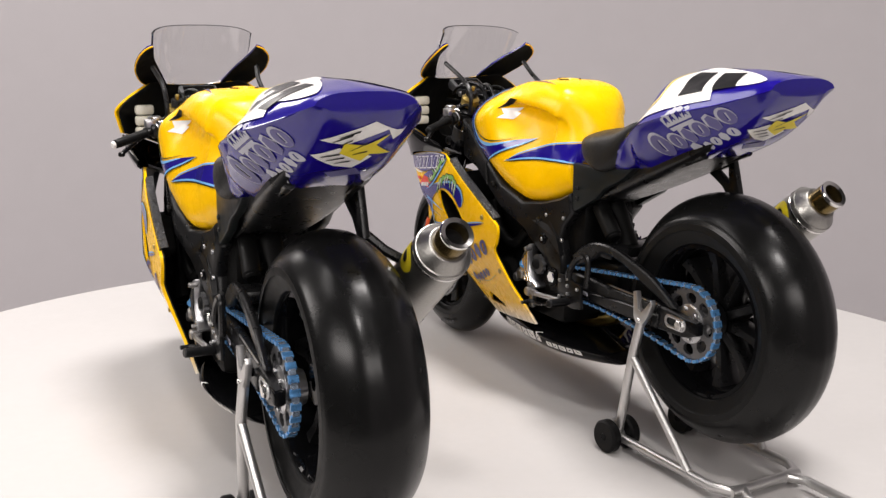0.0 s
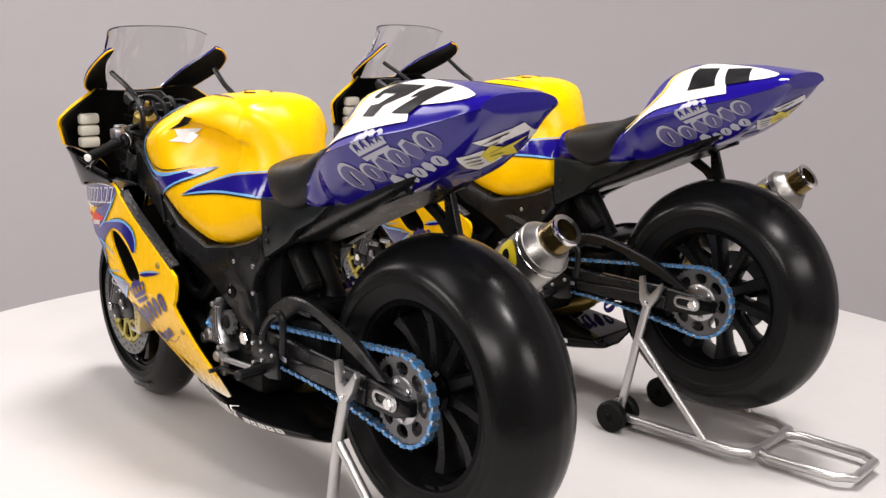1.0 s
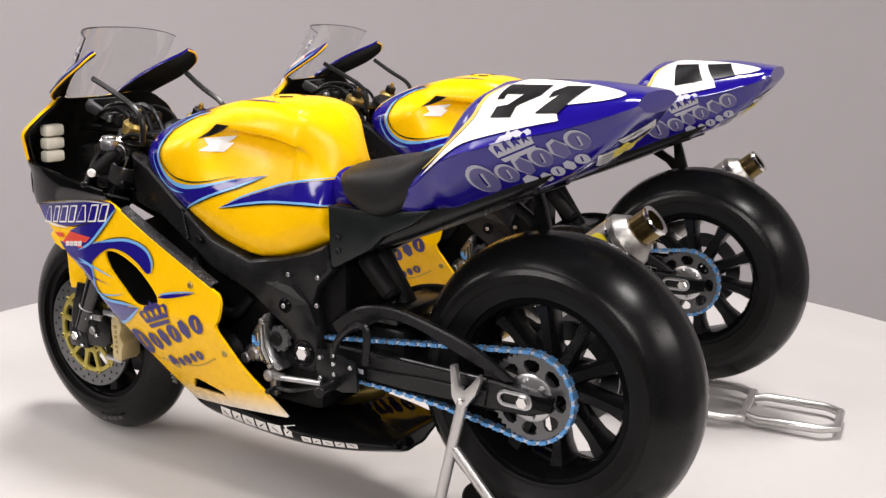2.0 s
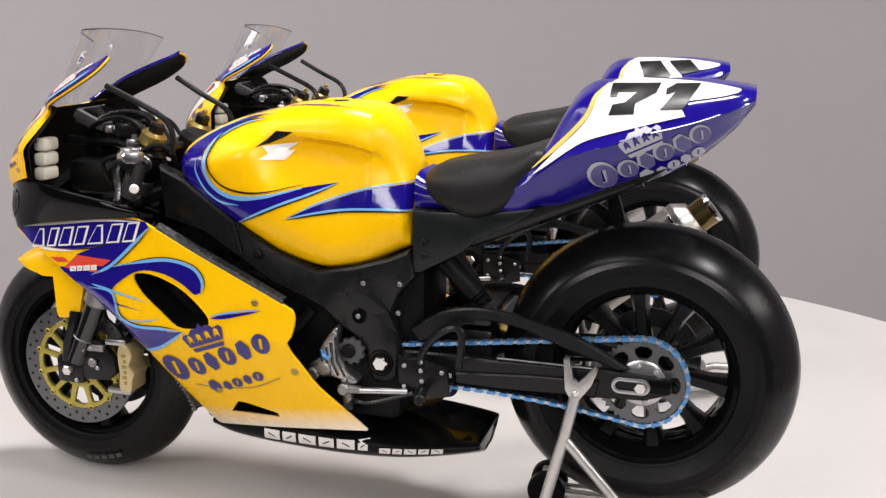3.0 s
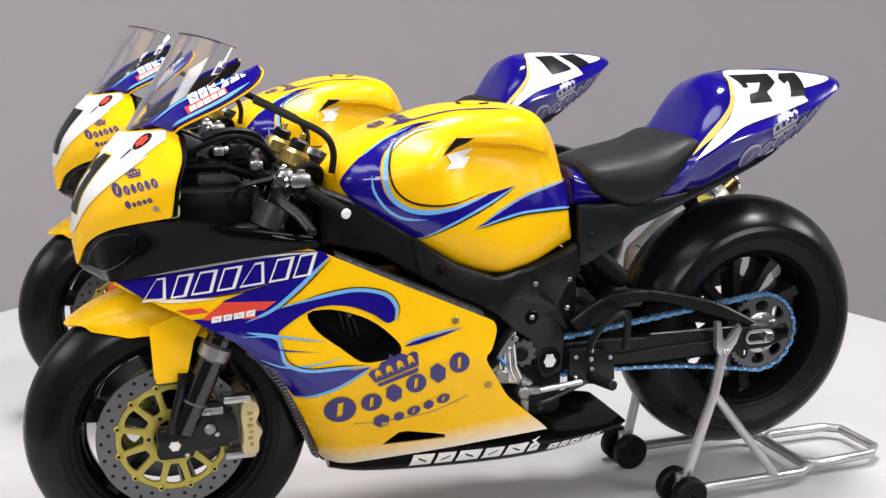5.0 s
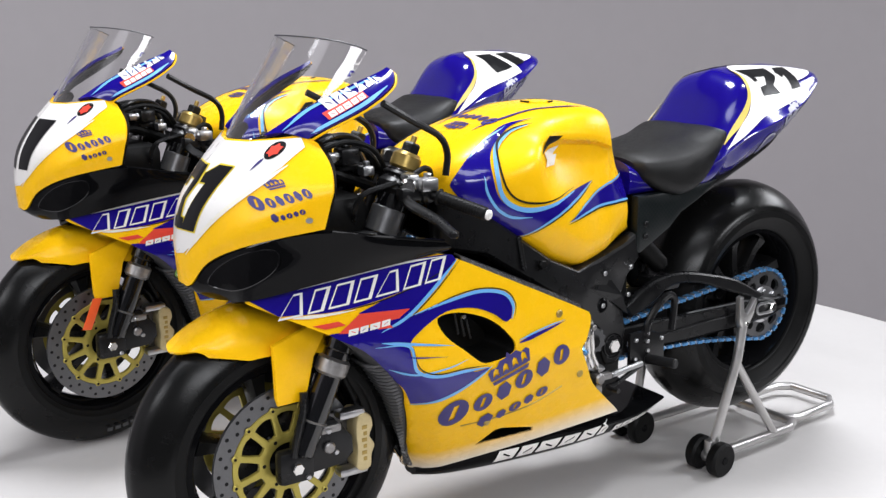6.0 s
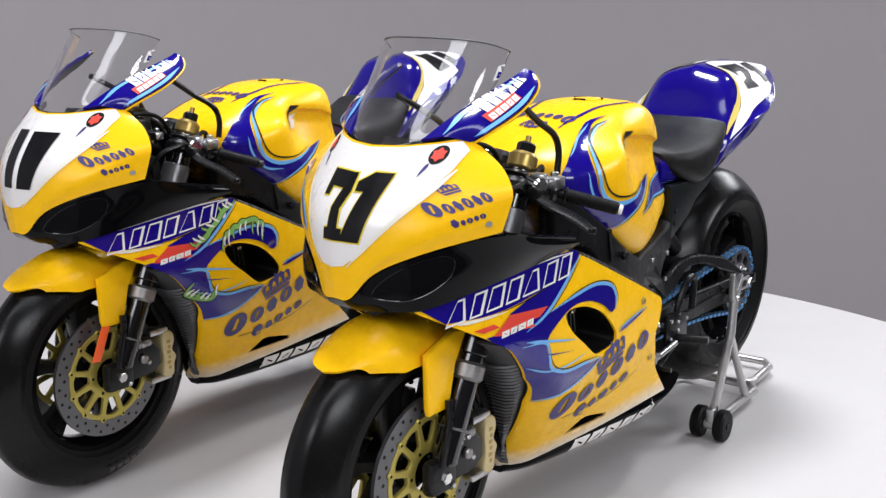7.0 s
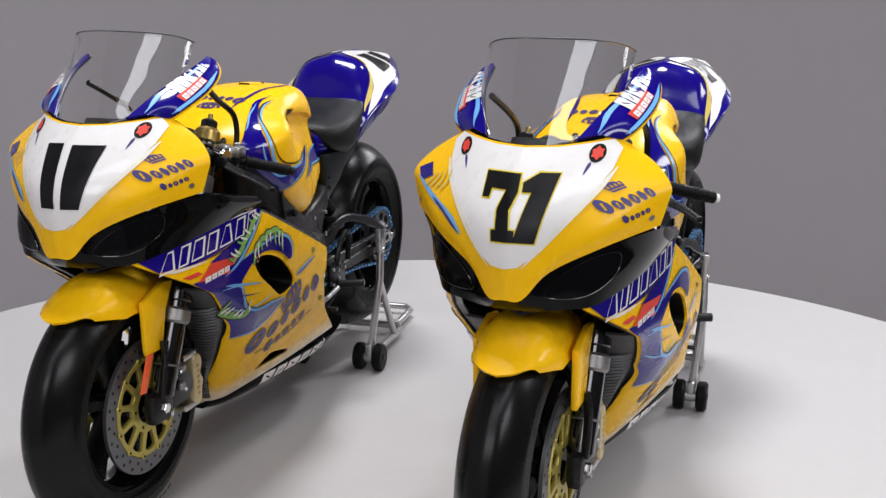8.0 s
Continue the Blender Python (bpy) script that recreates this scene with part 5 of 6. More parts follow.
def controls(bike):
    yoke = part("top_yoke", merged(block((9.1, -0.75, 7.14), (9.75, 0.75, 7.27), 0.05), rod((9.62, 0.88, 7.06), (9.55, 0.88, 7.22), 0.33, 24), rod((9.62, -0.88, 7.06), (9.55, -0.88, 7.22), 0.33, 24)), SATIN, bike, "black top yoke")
    part("steering_nut", rod((9.25, 0, 7.24), (9.2, 0, 7.46), 0.17, 6, 0.15), SILVER, yoke)
    part("lower_yoke", block((9.7, -1.1, 6.05), (10.6, 1.1, 6.3), 0.08), SATIN, bike, "black lower yoke")
    for s in (1, -1):
        inner, end = Vector((9.62, 1.1 * s, 7.02)), Vector((8.97, 2.46 * s, 6.68))
        d = (end - inner).normalized()
        bar = part("handlebar", rod(inner, end, 0.085, 12), SATIN, bike, "black clip-on handlebar")
        part("grip", rod(inner + d * 0.62, end - d * 0.02, 0.108, 18), DARK, bar, "finely ribbed black rubber grip")
        part("bar_end", rod(end - d * 0.03, end + d * 0.05, 0.085, 14), WHITE, bar, "white bar end plug")
        part("grip_flange", rod(inner + d * 0.6, inner + d * 0.66, 0.14, 18), DARK, bar, "black rubber flange")
        for k in range(14):
            q = inner + d * (0.70 + 0.052 * k)
            part("grip_rib", turned(lathe([(0.105, 0), (0.113, 0.008), (0.113, 0.024), (0.105, 0.032)], (0, 0, 0), "z", 14), q, d), DARK, bar)
        part("lever_perch", merged(rod(inner + d * 0.2, inner + d * 0.5, 0.19, 14), block(tuple(inner + d * 0.35 + Vector((0.05, -0.12, -0.12))), tuple(inner + d * 0.35 + Vector((0.5, 0.12, 0.1))), 0.05)), SATIN, bar, "black lever perch")
        part("perch_clamp", rod(inner + d * 0.30, inner + d * 0.42, 0.205, 14), SILVER, bar, "bright perch clamp")
        lv = spline([inner + d * 0.3 + Vector((0.40, 0, 0)), inner + d * 0.6 + Vector((0.5, 0, -0.1)), inner + d * 1.0 + Vector((0.42, 0, -0.22)), inner + d * 1.3 + Vector((0.4, 0, -0.36))], 6)
        part("lever", tube(lv, 0.06, 8, 0.05, flat=1.6), SATIN, bar, "black hand lever")
        part("lever_tip", rod(lv[-1] - Vector((0, 0, 0.05)), lv[-1] + Vector((0, 0, 0.06)), 0.08, 12), SATIN, bar)
        part("clip_clamp", rod((9.75, 0.9 * s, 6.85), (9.66, 0.9 * s, 7.12), 0.33, 20), SATIN, bar, "black clip-on clamp")
        part("perch_block", merged(block((9.36, min(s * 1.42, s * 1.66), 6.98), (9.68, max(s * 1.42, s * 1.66), 7.2), 0.04), block((9.62, min(s * 1.24, s * 1.5), 7.06), (9.86, max(s * 1.24, s * 1.5), 7.26), 0.05), rod((9.5, s * 1.52, 7.18), (9.5, s * 1.52, 7.27), 0.07, 6)), SILVER, bar, "bright metal perch block")
        part("master_cylinder", rod((9.6, 1.0 * s, 7.12), (9.85, 1.5 * s, 7.05), 0.15, 14), CHROME, bike, "bright metal master cylinder")
        part("brake_line", tube(spline([(9.7, 1.2 * s, 7.1), (9.3, 1.12 * s, 7.28), (9.05, 0.95 * s, 7.1), (9.15, 0.8 * s, 6.6)], 6), 0.05, 8), DARK, bike, "black hydraulic hose")
        part("cable", tube(spline([(9.9, 1.2 * s, 7.1), (10.5, 1.1 * s, 6.9), (10.4, 0.8 * s, 6.3), (9.6, 0.6 * s, 5.9)], 6), 0.045, 6), SATIN, bike)


def cockpit(bike):
    """Wiring, brackets and small boxes between the dashboard and the top yoke."""
    rack = part("loom_bracket", merged(block((10.05, -0.42, 7.22), (10.5, 0.42, 7.34), 0.04), block((10.1, -0.1, 7.3), (10.85, 0.1, 7.48), 0.05), block((9.86, -0.3, 7.12), (10.1, 0.3, 7.3), 0.04)), SATIN, bike, "black bracket behind the dashboard")
    part("relay_box", merged(block((10.2, 0.26, 7.34), (10.55, 0.6, 7.62), 0.05), rod((10.38, 0.43, 7.6), (10.38, 0.43, 7.68), 0.09, 12)), SATIN, rack, "small black relay box")
    part("relay_box", block((10.25, -0.58, 7.34), (10.6, -0.24, 7.58), 0.05), SATIN, rack, "small black relay box")
    part("connector", merged(block((10.62, 0.32, 7.4), (10.8, 0.56, 7.55), 0.03), rod((10.62, 0.44, 7.48), (10.5, 0.44, 7.48), 0.07, 10)), SILVER, rack, "bright metal connector")
    part("connector", merged(block((10.0, 0.5, 7.16), (10.22, 0.72, 7.32), 0.03), rod((10.1, 0.61, 7.3), (10.1, 0.61, 7.4), 0.06, 8)), SILVER, rack, "bright metal connector")
    for k, (y0, y1, top) in enumerate(((0.5, 0.62, 7.72), (0.36, 0.2, 7.8), (0.1, 0.42, 7.66), (-0.3, -0.1, 7.74), (-0.52, -0.6, 7.68))):
        loom = spline([(11.2, y0, 7.45), (10.85, y0 + 0.06, top - 0.08), (10.4, (y0 + y1) / 2, top), (9.98, y1, top - 0.14), (9.72, y1, 7.2)], 6)
        part("wiring_loom", tube(loom, 0.045 + 0.012 * (k % 2), 8), SATIN if k % 2 else DARK, rack, "thin black wiring loop")


def paddock_stand(at):
    st = new("paddock_stand")
    st.matrix_world = at
    tagged(st, "silver tubular paddock stand under the rear swingarm", "stand", "paddock stands")
    for s in (1, -1):
        hook = plate([(x + 0.06, z) for x, z in ((1.34, 3.9), (1.24, 3.92), (1.16, 3.55), (1.06, 3.5), (0.94, 3.62), (0.78, 3.82), (0.74, 3.72), (0.84, 3.45), (1.02, 3.2), (1.2, 3.18), (1.3, 3.35))], 1.16 * s, 1.30 * s, 0.02)
        part("hook", hook, STAND, st, "forked silver hook")
        part("hook_bolt", rod((1.16, 1.28 * s, 3.3), (1.16, 1.35 * s, 3.3), 0.06, 8), CHROME, st)
        part("upright", tube([(1.16, 1.23 * s, 3.32), (1.33, 1.27 * s, 2.5), (1.82, 1.14 * s, 0.5)], 0.105, 10), STAND, st, "silver upright tube")
        part("brace", tube([(1.34, 1.27 * s, 2.42), (-0.42, 1.14 * s, 0.36)], 0.095, 10), STAND, st, "silver diagonal tube")
        part("base_tube", tube([(1.88, 1.14 * s, 0.34), (-1.1, 1.14 * s, 0.30), (-1.45, 0.95 * s, 0.28), (-1.5, 0.55 * s, 0.28)], 0.105, 10), STAND, st, "silver base tube")
        part("axle_knuckle", merged(rod((1.88, 0.98 * s, 0.36), (1.88, 1.30 * s, 0.36), 0.14, 14), block((1.76, 1.14 * s - 0.1, 0.3), (2.0, 1.14 * s + 0.1, 0.75), 0.04)), STAND, st, "silver axle knuckle")
        for y in (0.86, 1.42):
            w = part("roller", lathe([(0.08, y * s - 0.13), (0.33, y * s - 0.13), (0.38, y * s - 0.08), (0.38, y * s + 0.08), (0.33, y * s + 0.13), (0.08, y * s + 0.13)], (1.88, 0, 0.38), "y", 28), DARK, st, "black rubber roller")
            part("roller_pin", rod((1.88, y * s - 0.15, 0.38), (1.88, y * s + 0.15, 0.38), 0.1, 10), GLOSS, w)
    loop = [(-1.5, 0.6), (-1.85, 0.85), (-3.3, 0.8), (-3.65, 0.55), (-3.65, -0.55), (-3.3, -0.8), (-1.85, -0.85), (-1.5, -0.6)]
    part("handle_loop", tube([(x, y, 0.26) for x, y in loop], 0.105, 10, closed=True), STAND, st, "silver handle loop")
    part("cross_tube", tube([(-1.5, -1.0, 0.28), (-1.5, 1.0, 0.28)], 0.1, 10), STAND, st, "silver cross tube")
    return st


def motorcycle(at):
    bike = new("model_motorcycle")
    bike.matrix_world = at
    tagged(bike, "yellow and blue scale model racing motorcycle on a silver stand", "motorcycle model", "model racing motorcycles")
    front_end(bike), rear_end(bike), engine(bike), chassis(bike)
    trees, tank, tail = bodywork(bike)
    exhaust(bike)
    sides, belly, belly_tree = fairing(bike)
    more, nose, lamp, strip = upper_cowl(bike)
    trees.update(more)
    trees["belly"] = belly_tree
    controls(bike)
    cockpit(bike)
    return bike, trees, {"tank": tank, "tail": tail, "side": sides, "belly": belly, "nose": nose, "lamp": lamp, "strip": strip}


POSE_A, POSE_B = pose(-0.01854, -0.06559, 0, 0, 0, 113.3), pose(0.0610, -0.02445, 0, 0, 0, 117.9)
bike_a, TREES, BODY = motorcycle(POSE_A)

# ---- painted shapes and printed marks on the bodywork ----


def ribbon(pts, w0, w1=None, n=6, ends=True):
    """A tapering stripe along a line of (a, b) points."""
    line = [Vector(p) for p in spline(pts, n)]
    w1 = w0 if w1 is None else w1
    bm, rows, k = bmesh.new(), [], len(line) - 1
    for i, p in enumerate(line):
        d = (line[min(i + 1, k)] - line[max(i - 1, 0)]).normalized()
        w = (w0 + (w1 - w0) * i / k) / 2 * (min(1.0, 0.15 + 4 * min(i, k - i) / k) if ends else 1)
        s = Vector((-d.y, d.x)) * w
        rows.append([Vector((*(p + s), 0)), Vector((*(p - s), 0))])
    grid_faces(bm, rows)
    return bm


def left_of(bm, origin, turn, sx=1.0, sy=1.0, shear=0.0):
    """Places a flat mark, made to be read from the left side, in (x, z)."""
    placed(bm, (0, 0), turn, sx, sy, shear)
    for v in bm.verts:
        v.co = Vector((origin[0] - v.co.x, origin[1] + v.co.y, 0))
    return bm


def sized(bm, width, height):
    """Scales a flat mark to a width and height, its lower left corner at the origin."""
    xs, ys = [v.co.x for v in bm.verts], [v.co.y for v in bm.verts]
    x0, y0, fx, fy = min(xs), min(ys), width / (max(xs) - min(xs)), height / (max(ys) - min(ys))
    for v in bm.verts:
        v.co = Vector(((v.co.x - x0) * fx, (v.co.y - y0) * fy, 0))
    return bm


def word_shapes(kinds, width, height, grow=0.0):
    """A row of plain marks; a number asks for that many bold blocks."""
    return sized(outline_mesh(block_row(kinds) if isinstance(kinds, int) else mark_row(kinds, grow), 9), width, height)


def slant_shapes(width, height):
    """Leaning plain shapes in outline, wide and narrow, some with a bar across."""
    rings, x = [], 0.0
    for k, w in enumerate((0.9, 0.6, 0.8, 0.7, 0.95, 0.75, 0.7)):
        top, q = (0.35, 1.0, 0.84, 1.0, 0.35, 0.9, 0.95)[k], 0.085
        for a in (0.0, q):
            if top < 0.5 or a == 0.0 or w > 0.5:
                rings.append([(x + a * 1.2 + u, v) for u, v in ((0.0, a), (w - 2.4 * a, a), ((w - 2.4 * a) * (0.5 + top / 2) + 0.45 * (1 - 2 * a), 1 - a), ((w - 2.4 * a) * (0.5 - top / 2) + 0.45 * (1 - 2 * a), 1 - a))])
        x += w + 0.16
    return sized(outline_mesh(rings, 9), width, height)


def crown_shape(width, height):
    """A plain crown-like badge: a band, a gap, and a row of points with openings under a small top."""
    band = [(0.12, 0), (0.88, 0), (0.92, 0.15), (0.08, 0.15)]
    top = [(0.06, 0.22), (0.94, 0.22), (1.0, 0.62), (0.93, 0.74), (0.80, 0.70), (0.70, 0.86), (0.56, 0.84), (0.5, 1.0), (0.44, 0.84), (0.30, 0.86), (0.20, 0.70), (0.07, 0.74), (0, 0.62)]
    holes = [[(c - 0.07, 0.32), (c, 0.44), (c + 0.07, 0.32), (c + 0.055, 0.60), (c, 0.68), (c - 0.055, 0.60)] for c in (0.17, 0.39, 0.61, 0.83)]
    return sized(outline_mesh([band, top, *holes], 9), width, height)


def on_side(name, bm, material, side, off, label="", step=0.1):
    part(name, bent(cells(bm, step), side, off + 0.008), material, BODY["side"][side], label)


def on_body(name, bm, material, body, way, off, label="", step=0.15, flip=False, owner=None):
    """Presses a print on a body; flip lays the mirror image on its right side."""
    if flip:
        part(name, mirrored(lay(cells(bm, step), TREES[body], "left", off)), material, owner or BODY[body], label)
    else:
        part(name, lay(cells(bm, step), TREES[body], way, off), material, owner or BODY[body], label)


STRIP = [(12.52, 5.50, 1), (11.35, 5.73), (10.2, 5.90), (9.3, 5.95), (9.12, 5.84, 1), (9.65, 5.58), (10.4, 5.36), (11.2, 5.22), (12.1, 5.22, 1)]
SWEEP = [(11.35, 4.86, 1), (10.55, 4.93), (10.04, 5.16), (9.56, 5.48), (9.12, 5.84, 1), (9.62, 5.32), (10.04, 4.99, 1), (9.28, 5.16), (8.68, 5.24), (8.22, 5.14), (8.03, 4.93), (8.03, 4.70, 1), (8.17, 4.66),
         (8.43, 4.84), (8.85, 5.0), (9.35, 5.0), (9.82, 4.74), (10.01, 4.50), (9.86, 4.06), (9.5, 3.90), (8.9, 3.90), (8.75, 3.86), (8.45, 3.90, 1), (8.72, 3.70), (9.1, 3.48), (9.68, 3.28, 1), (9.9, 3.62), (10.1, 3.84), (10.42, 4.18), (10.8, 4.53), (11.2, 4.76)]
for side in (1, -1):
    on_side("blue_strip", outline_mesh([soft(STRIP)], 0.2), BLUE, side, 0.012, "dark blue painted strip")
    on_side("blue_sweep", outline_mesh([soft(SWEEP)], 0.2), BLUE, side, 0.012, "dark blue painted sweep")
    on_side("blue_wedge", outline_mesh([[(9.14, 5.83), (9.60, 5.40), (10.04, 5.02), (10.5, 4.9), (10.86, 5.16), (10.4, 5.345), (9.65, 5.57)]], 0.2), BLUE, side, 0.0145, "dark blue painted wedge")
    for pts, w0, w1, m in (([(9.06, 5.83), (9.58, 5.32), (10.02, 4.96)], 0.02, 0.02, INK), ([(9.95, 4.98), (9.28, 5.22), (8.68, 5.305), (8.16, 5.2), (7.95, 4.94), (7.97, 4.68)], 0.02, 0.02, INK), ([(9.96, 4.5), (9.83, 4.1), (9.5, 3.945), (8.95, 3.955), (8.5, 3.94)], 0.02, 0.02, INK),
                           ([(10.9, 4.72), (10.3, 4.44), (9.95, 4.3), (9.3, 4.22)], 0.06, 0.015, BLUE), ([(10.3, 4.1), (9.9, 3.98), (9.3, 4.02), (8.9, 4.12)], 0.05, 0.015, SKY),
                           ([(9.10, 5.86), (9.62, 5.36), (10.06, 5.0), (10.5, 4.8)], 0.07, 0.05, SKY), ([(10.04, 5.0), (9.28, 5.18), (8.68, 5.26), (8.20, 5.16), (8.0, 4.93), (8.02, 4.68)], 0.055, 0.07, SKY),
                           ([(8.43, 3.91), (8.72, 3.69), (9.1, 3.46), (9.68, 3.26)], 0.04, 0.08, SKY), ([(10.6, 4.55), (10.02, 4.50), (9.88, 4.06), (9.5, 3.90), (8.95, 3.91), (8.5, 3.9)], 0.05, 0.06, SKY),
                           ([(10.5, 4.62), (9.9, 4.52), (9.2, 4.40)], 0.07, 0.02, SKY), ([(9.15, 5.80), (9.7, 5.56), (10.4, 5.34), (11.2, 5.20)], 0.02, 0.02, INK),
                           ([(7.85, 4.22), (7.3, 4.34), (6.8, 4.46)], 0.10, 0.02, BLUE), ([(7.85, 4.27), (7.3, 4.40), (6.82, 4.48)], 0.045, 0.02, SKY)):
        on_side("pin_stripe", ribbon(pts, w0, w1), m, side, 0.018)
    on_side("pin_stripe", ribbon([(12.45, 5.53), (11.35, 5.71), (10.2, 5.88), (9.3, 5.93)], 0.05, 0.03), WHITE, side, 0.02)
    on_side("pin_stripe", ribbon([(11.9, 5.17), (11.4, 5.18), (10.9, 5.22)], 0.07, 0.02), CREAM, side, 0.018)
    for ring in ([(10.85, 5.15), (10.0, 5.14), (10.2, 5.0), (10.42, 4.98), (10.3, 4.86), (10.55, 4.86), (10.66, 4.97), (10.95, 4.84), (11.2, 4.86)], [(11.6, 5.02), (11.2, 5.06), (11.08, 4.99), (11.4, 4.95)]):
        on_side("red_mark", outline_mesh([ring], 0.2), RED, side, 0.02, "plain red slanted mark")
    if side == 1:
        place = left_of
    else:
        def place(bm, origin, turn, sx=1.0, sy=1.0, shear=0.0):
            left_of(bm, (0, 0), -turn, sx, sy, -shear)
            for v in bm.verts:
                v.co = Vector((v.co.x + origin[0] - 2.5, v.co.y + origin[1] + 0.3, 0))
            return bm
    on_side("side_lettering", place(word_shapes("Ooioio", 2.66, 0.62), (9.02, 2.60), 24.5), NAVY, side, 0.014, "row of plain navy marks")
    on_side("side_lettering", place(word_shapes("Iioio", 1.42, 0.32), (8.2, 2.45), 24), NAVY, side, 0.014, "row of small plain navy marks")
    on_side("side_badge", place(crown_shape(0.92, 0.55), (8.36, 3.43), 21), NAVY, side, 0.016, "plain navy crown-shaped badge")
    if side == 1:
        on_side("strip_lettering", place(slant_shapes(2.9, 0.36), (12.12, 5.15), 8.5), WHITE, side, 0.02, "row of plain white outlined marks")
        on_side("strip_small_print", place(word_shapes(4, 0.7, 0.1), (11.05, 4.80), 9, shear=0.3), WHITE, side, 0.022)

# screws on the nose and marks on the belly pan
for flip in (False, True):
    on_body("cowl_screw", outline_mesh([[(11.83 + 0.045 * math.cos(a * math.pi / 5), 6.80 + 0.045 * math.sin(a * math.pi / 5)) for a in range(10)]], 9), SILVER, "nose", "left", 0.02, "small bright screw head", 0.1, flip)
on_body("belly_lettering", left_of(word_shapes(6, 2.4, 0.25), (7.42, 1.42), 5.8, shear=0.35), WHITE, "belly", "left", 0.015, "row of plain white marks")
on_body("belly_lettering", left_of(word_shapes(5, 1.2, 0.15), (4.82, 1.62), 3, shear=0.35), WHITE, "belly", "left", 0.015, "row of small white marks")

# fuel tank
TANKBLUE = [(6.83, 7.97, 1), (7.44, 7.86), (7.97, 7.64), (8.43, 7.36), (8.72, 7.05), (8.72, 6.85), (8.4, 6.5), (8.0, 6.25), (7.56, 5.98, 1), (7.31, 6.05), (6.66, 6.36), (6.06, 6.58), (5.57, 6.77, 1), (6.26, 6.66), (6.96, 6.50),
            (7.49, 6.46), (7.87, 6.58), (8.09, 6.84), (8.14, 7.16), (8.02, 7.45), (7.7, 7.68), (7.31, 7.86)]
for flip in (False, True):
    on_body("tank_sweep", outline_mesh([soft(TANKBLUE)], 0.15), BLUE, "tank", "left", 0.022, "dark blue painted sweep", 0.08, flip)
    on_body("tank_arrow", outline_mesh([soft([(6.44, 6.14, 1), (5.87, 6.38), (5.08, 6.64), (4.24, 6.76, 1), (4.22, 6.28, 1), (4.89, 6.32), (5.67, 6.28)])], 0.15), BLUE, "tank", "left", 0.022, "dark blue painted arrow", 0.08, flip)
    for pts, w0, w1, m in (([(7.05, 7.86), (7.5, 7.74), (7.9, 7.5), (8.06, 7.16), (8.02, 6.84), (7.82, 6.60), (7.45, 6.47), (6.9, 6.50), (6.2, 6.66)], 0.05, 0.10, SKY),
                           ([(6.95, 7.88), (7.4, 7.79), (7.80, 7.6), (7.97, 7.3), (7.97, 7.0), (7.78, 6.74), (7.45, 6.60), (6.9, 6.58), (6.2, 6.72)], 0.03, 0.04, INK), ([(8.28, 7.1), (8.25, 6.85), (8.05, 6.55), (7.75, 6.37), (7.35, 6.33)], 0.04, 0.05, SKY)) + (
                           ([(7.5, 5.97), (6.66, 6.34), (6.06, 6.56), (5.57, 6.77)], 0.05, 0.03, SKY), ([(7.44, 7.84), (7.97, 7.63), (8.43, 7.35)], 0.012, 0.02, SKY),
                           ([(6.48, 6.10), (5.67, 6.235), (4.89, 6.275), (4.26, 6.235)], 0.03, 0.03, INK), ([(7.5, 5.94), (6.66, 6.30), (6.06, 6.525), (5.57, 6.75)], 0.03, 0.02, INK), ([(6.46, 6.13), (5.67, 6.27), (4.89, 6.31), (4.26, 6.27)], 0.045, 0.045, SKY), ([(6.3, 6.2), (5.87, 6.41), (5.08, 6.67), (4.26, 6.79)], 0.03, 0.04, SKY)):
        on_body("tank_stripe", ribbon(pts, w0, w1), m, "tank", "left", 0.03 if m is SKY else 0.034, "", 0.08, flip)
    on_body("tank_badge", outline_mesh([[(6.96, 7.40), (6.36, 7.47), (6.56, 7.32), (6.43, 7.32), (6.59, 7.14), (7.01, 7.16), (6.87, 7.26)]], 9), WHITE, "tank", "left", 0.022, "plain white slanted badge", 0.08, flip)
    on_body("tank_badge", outline_mesh([[(7.07, 7.38), (6.73, 7.67), (6.41, 7.66), (6.89, 7.44)]], 9), INK, "tank", "left", 0.022, "plain black slanted badge", 0.08, flip)
for pts in ([(7.9, 0.55), (7.0, 0.62), (6.2, 0.75), (5.4, 0.8)], [(7.9, -0.55), (7.0, -0.62), (6.2, -0.75), (5.4, -0.8)]):
    on_body("tank_stripe", ribbon(pts, 0.10, 0.03), BLUE, "tank", "top", 0.016)
top_mark = word_shapes("Ooioio", 1.3, 0.34)
for v in top_mark.verts:
    v.co = Vector((7.32 + v.co.y, 0.65 - v.co.x, 0))
on_body("tank_lettering", top_mark, NAVY, "tank", "top", 0.016, "row of small navy marks")
crown_mark = crown_shape(0.56, 0.32)
for v in crown_mark.verts:
    v.co = Vector((7.72 + v.co.y, 0.28 - v.co.x, 0))
on_body("tank_crown", crown_mark, NAVY, "tank", "top", 0.016)

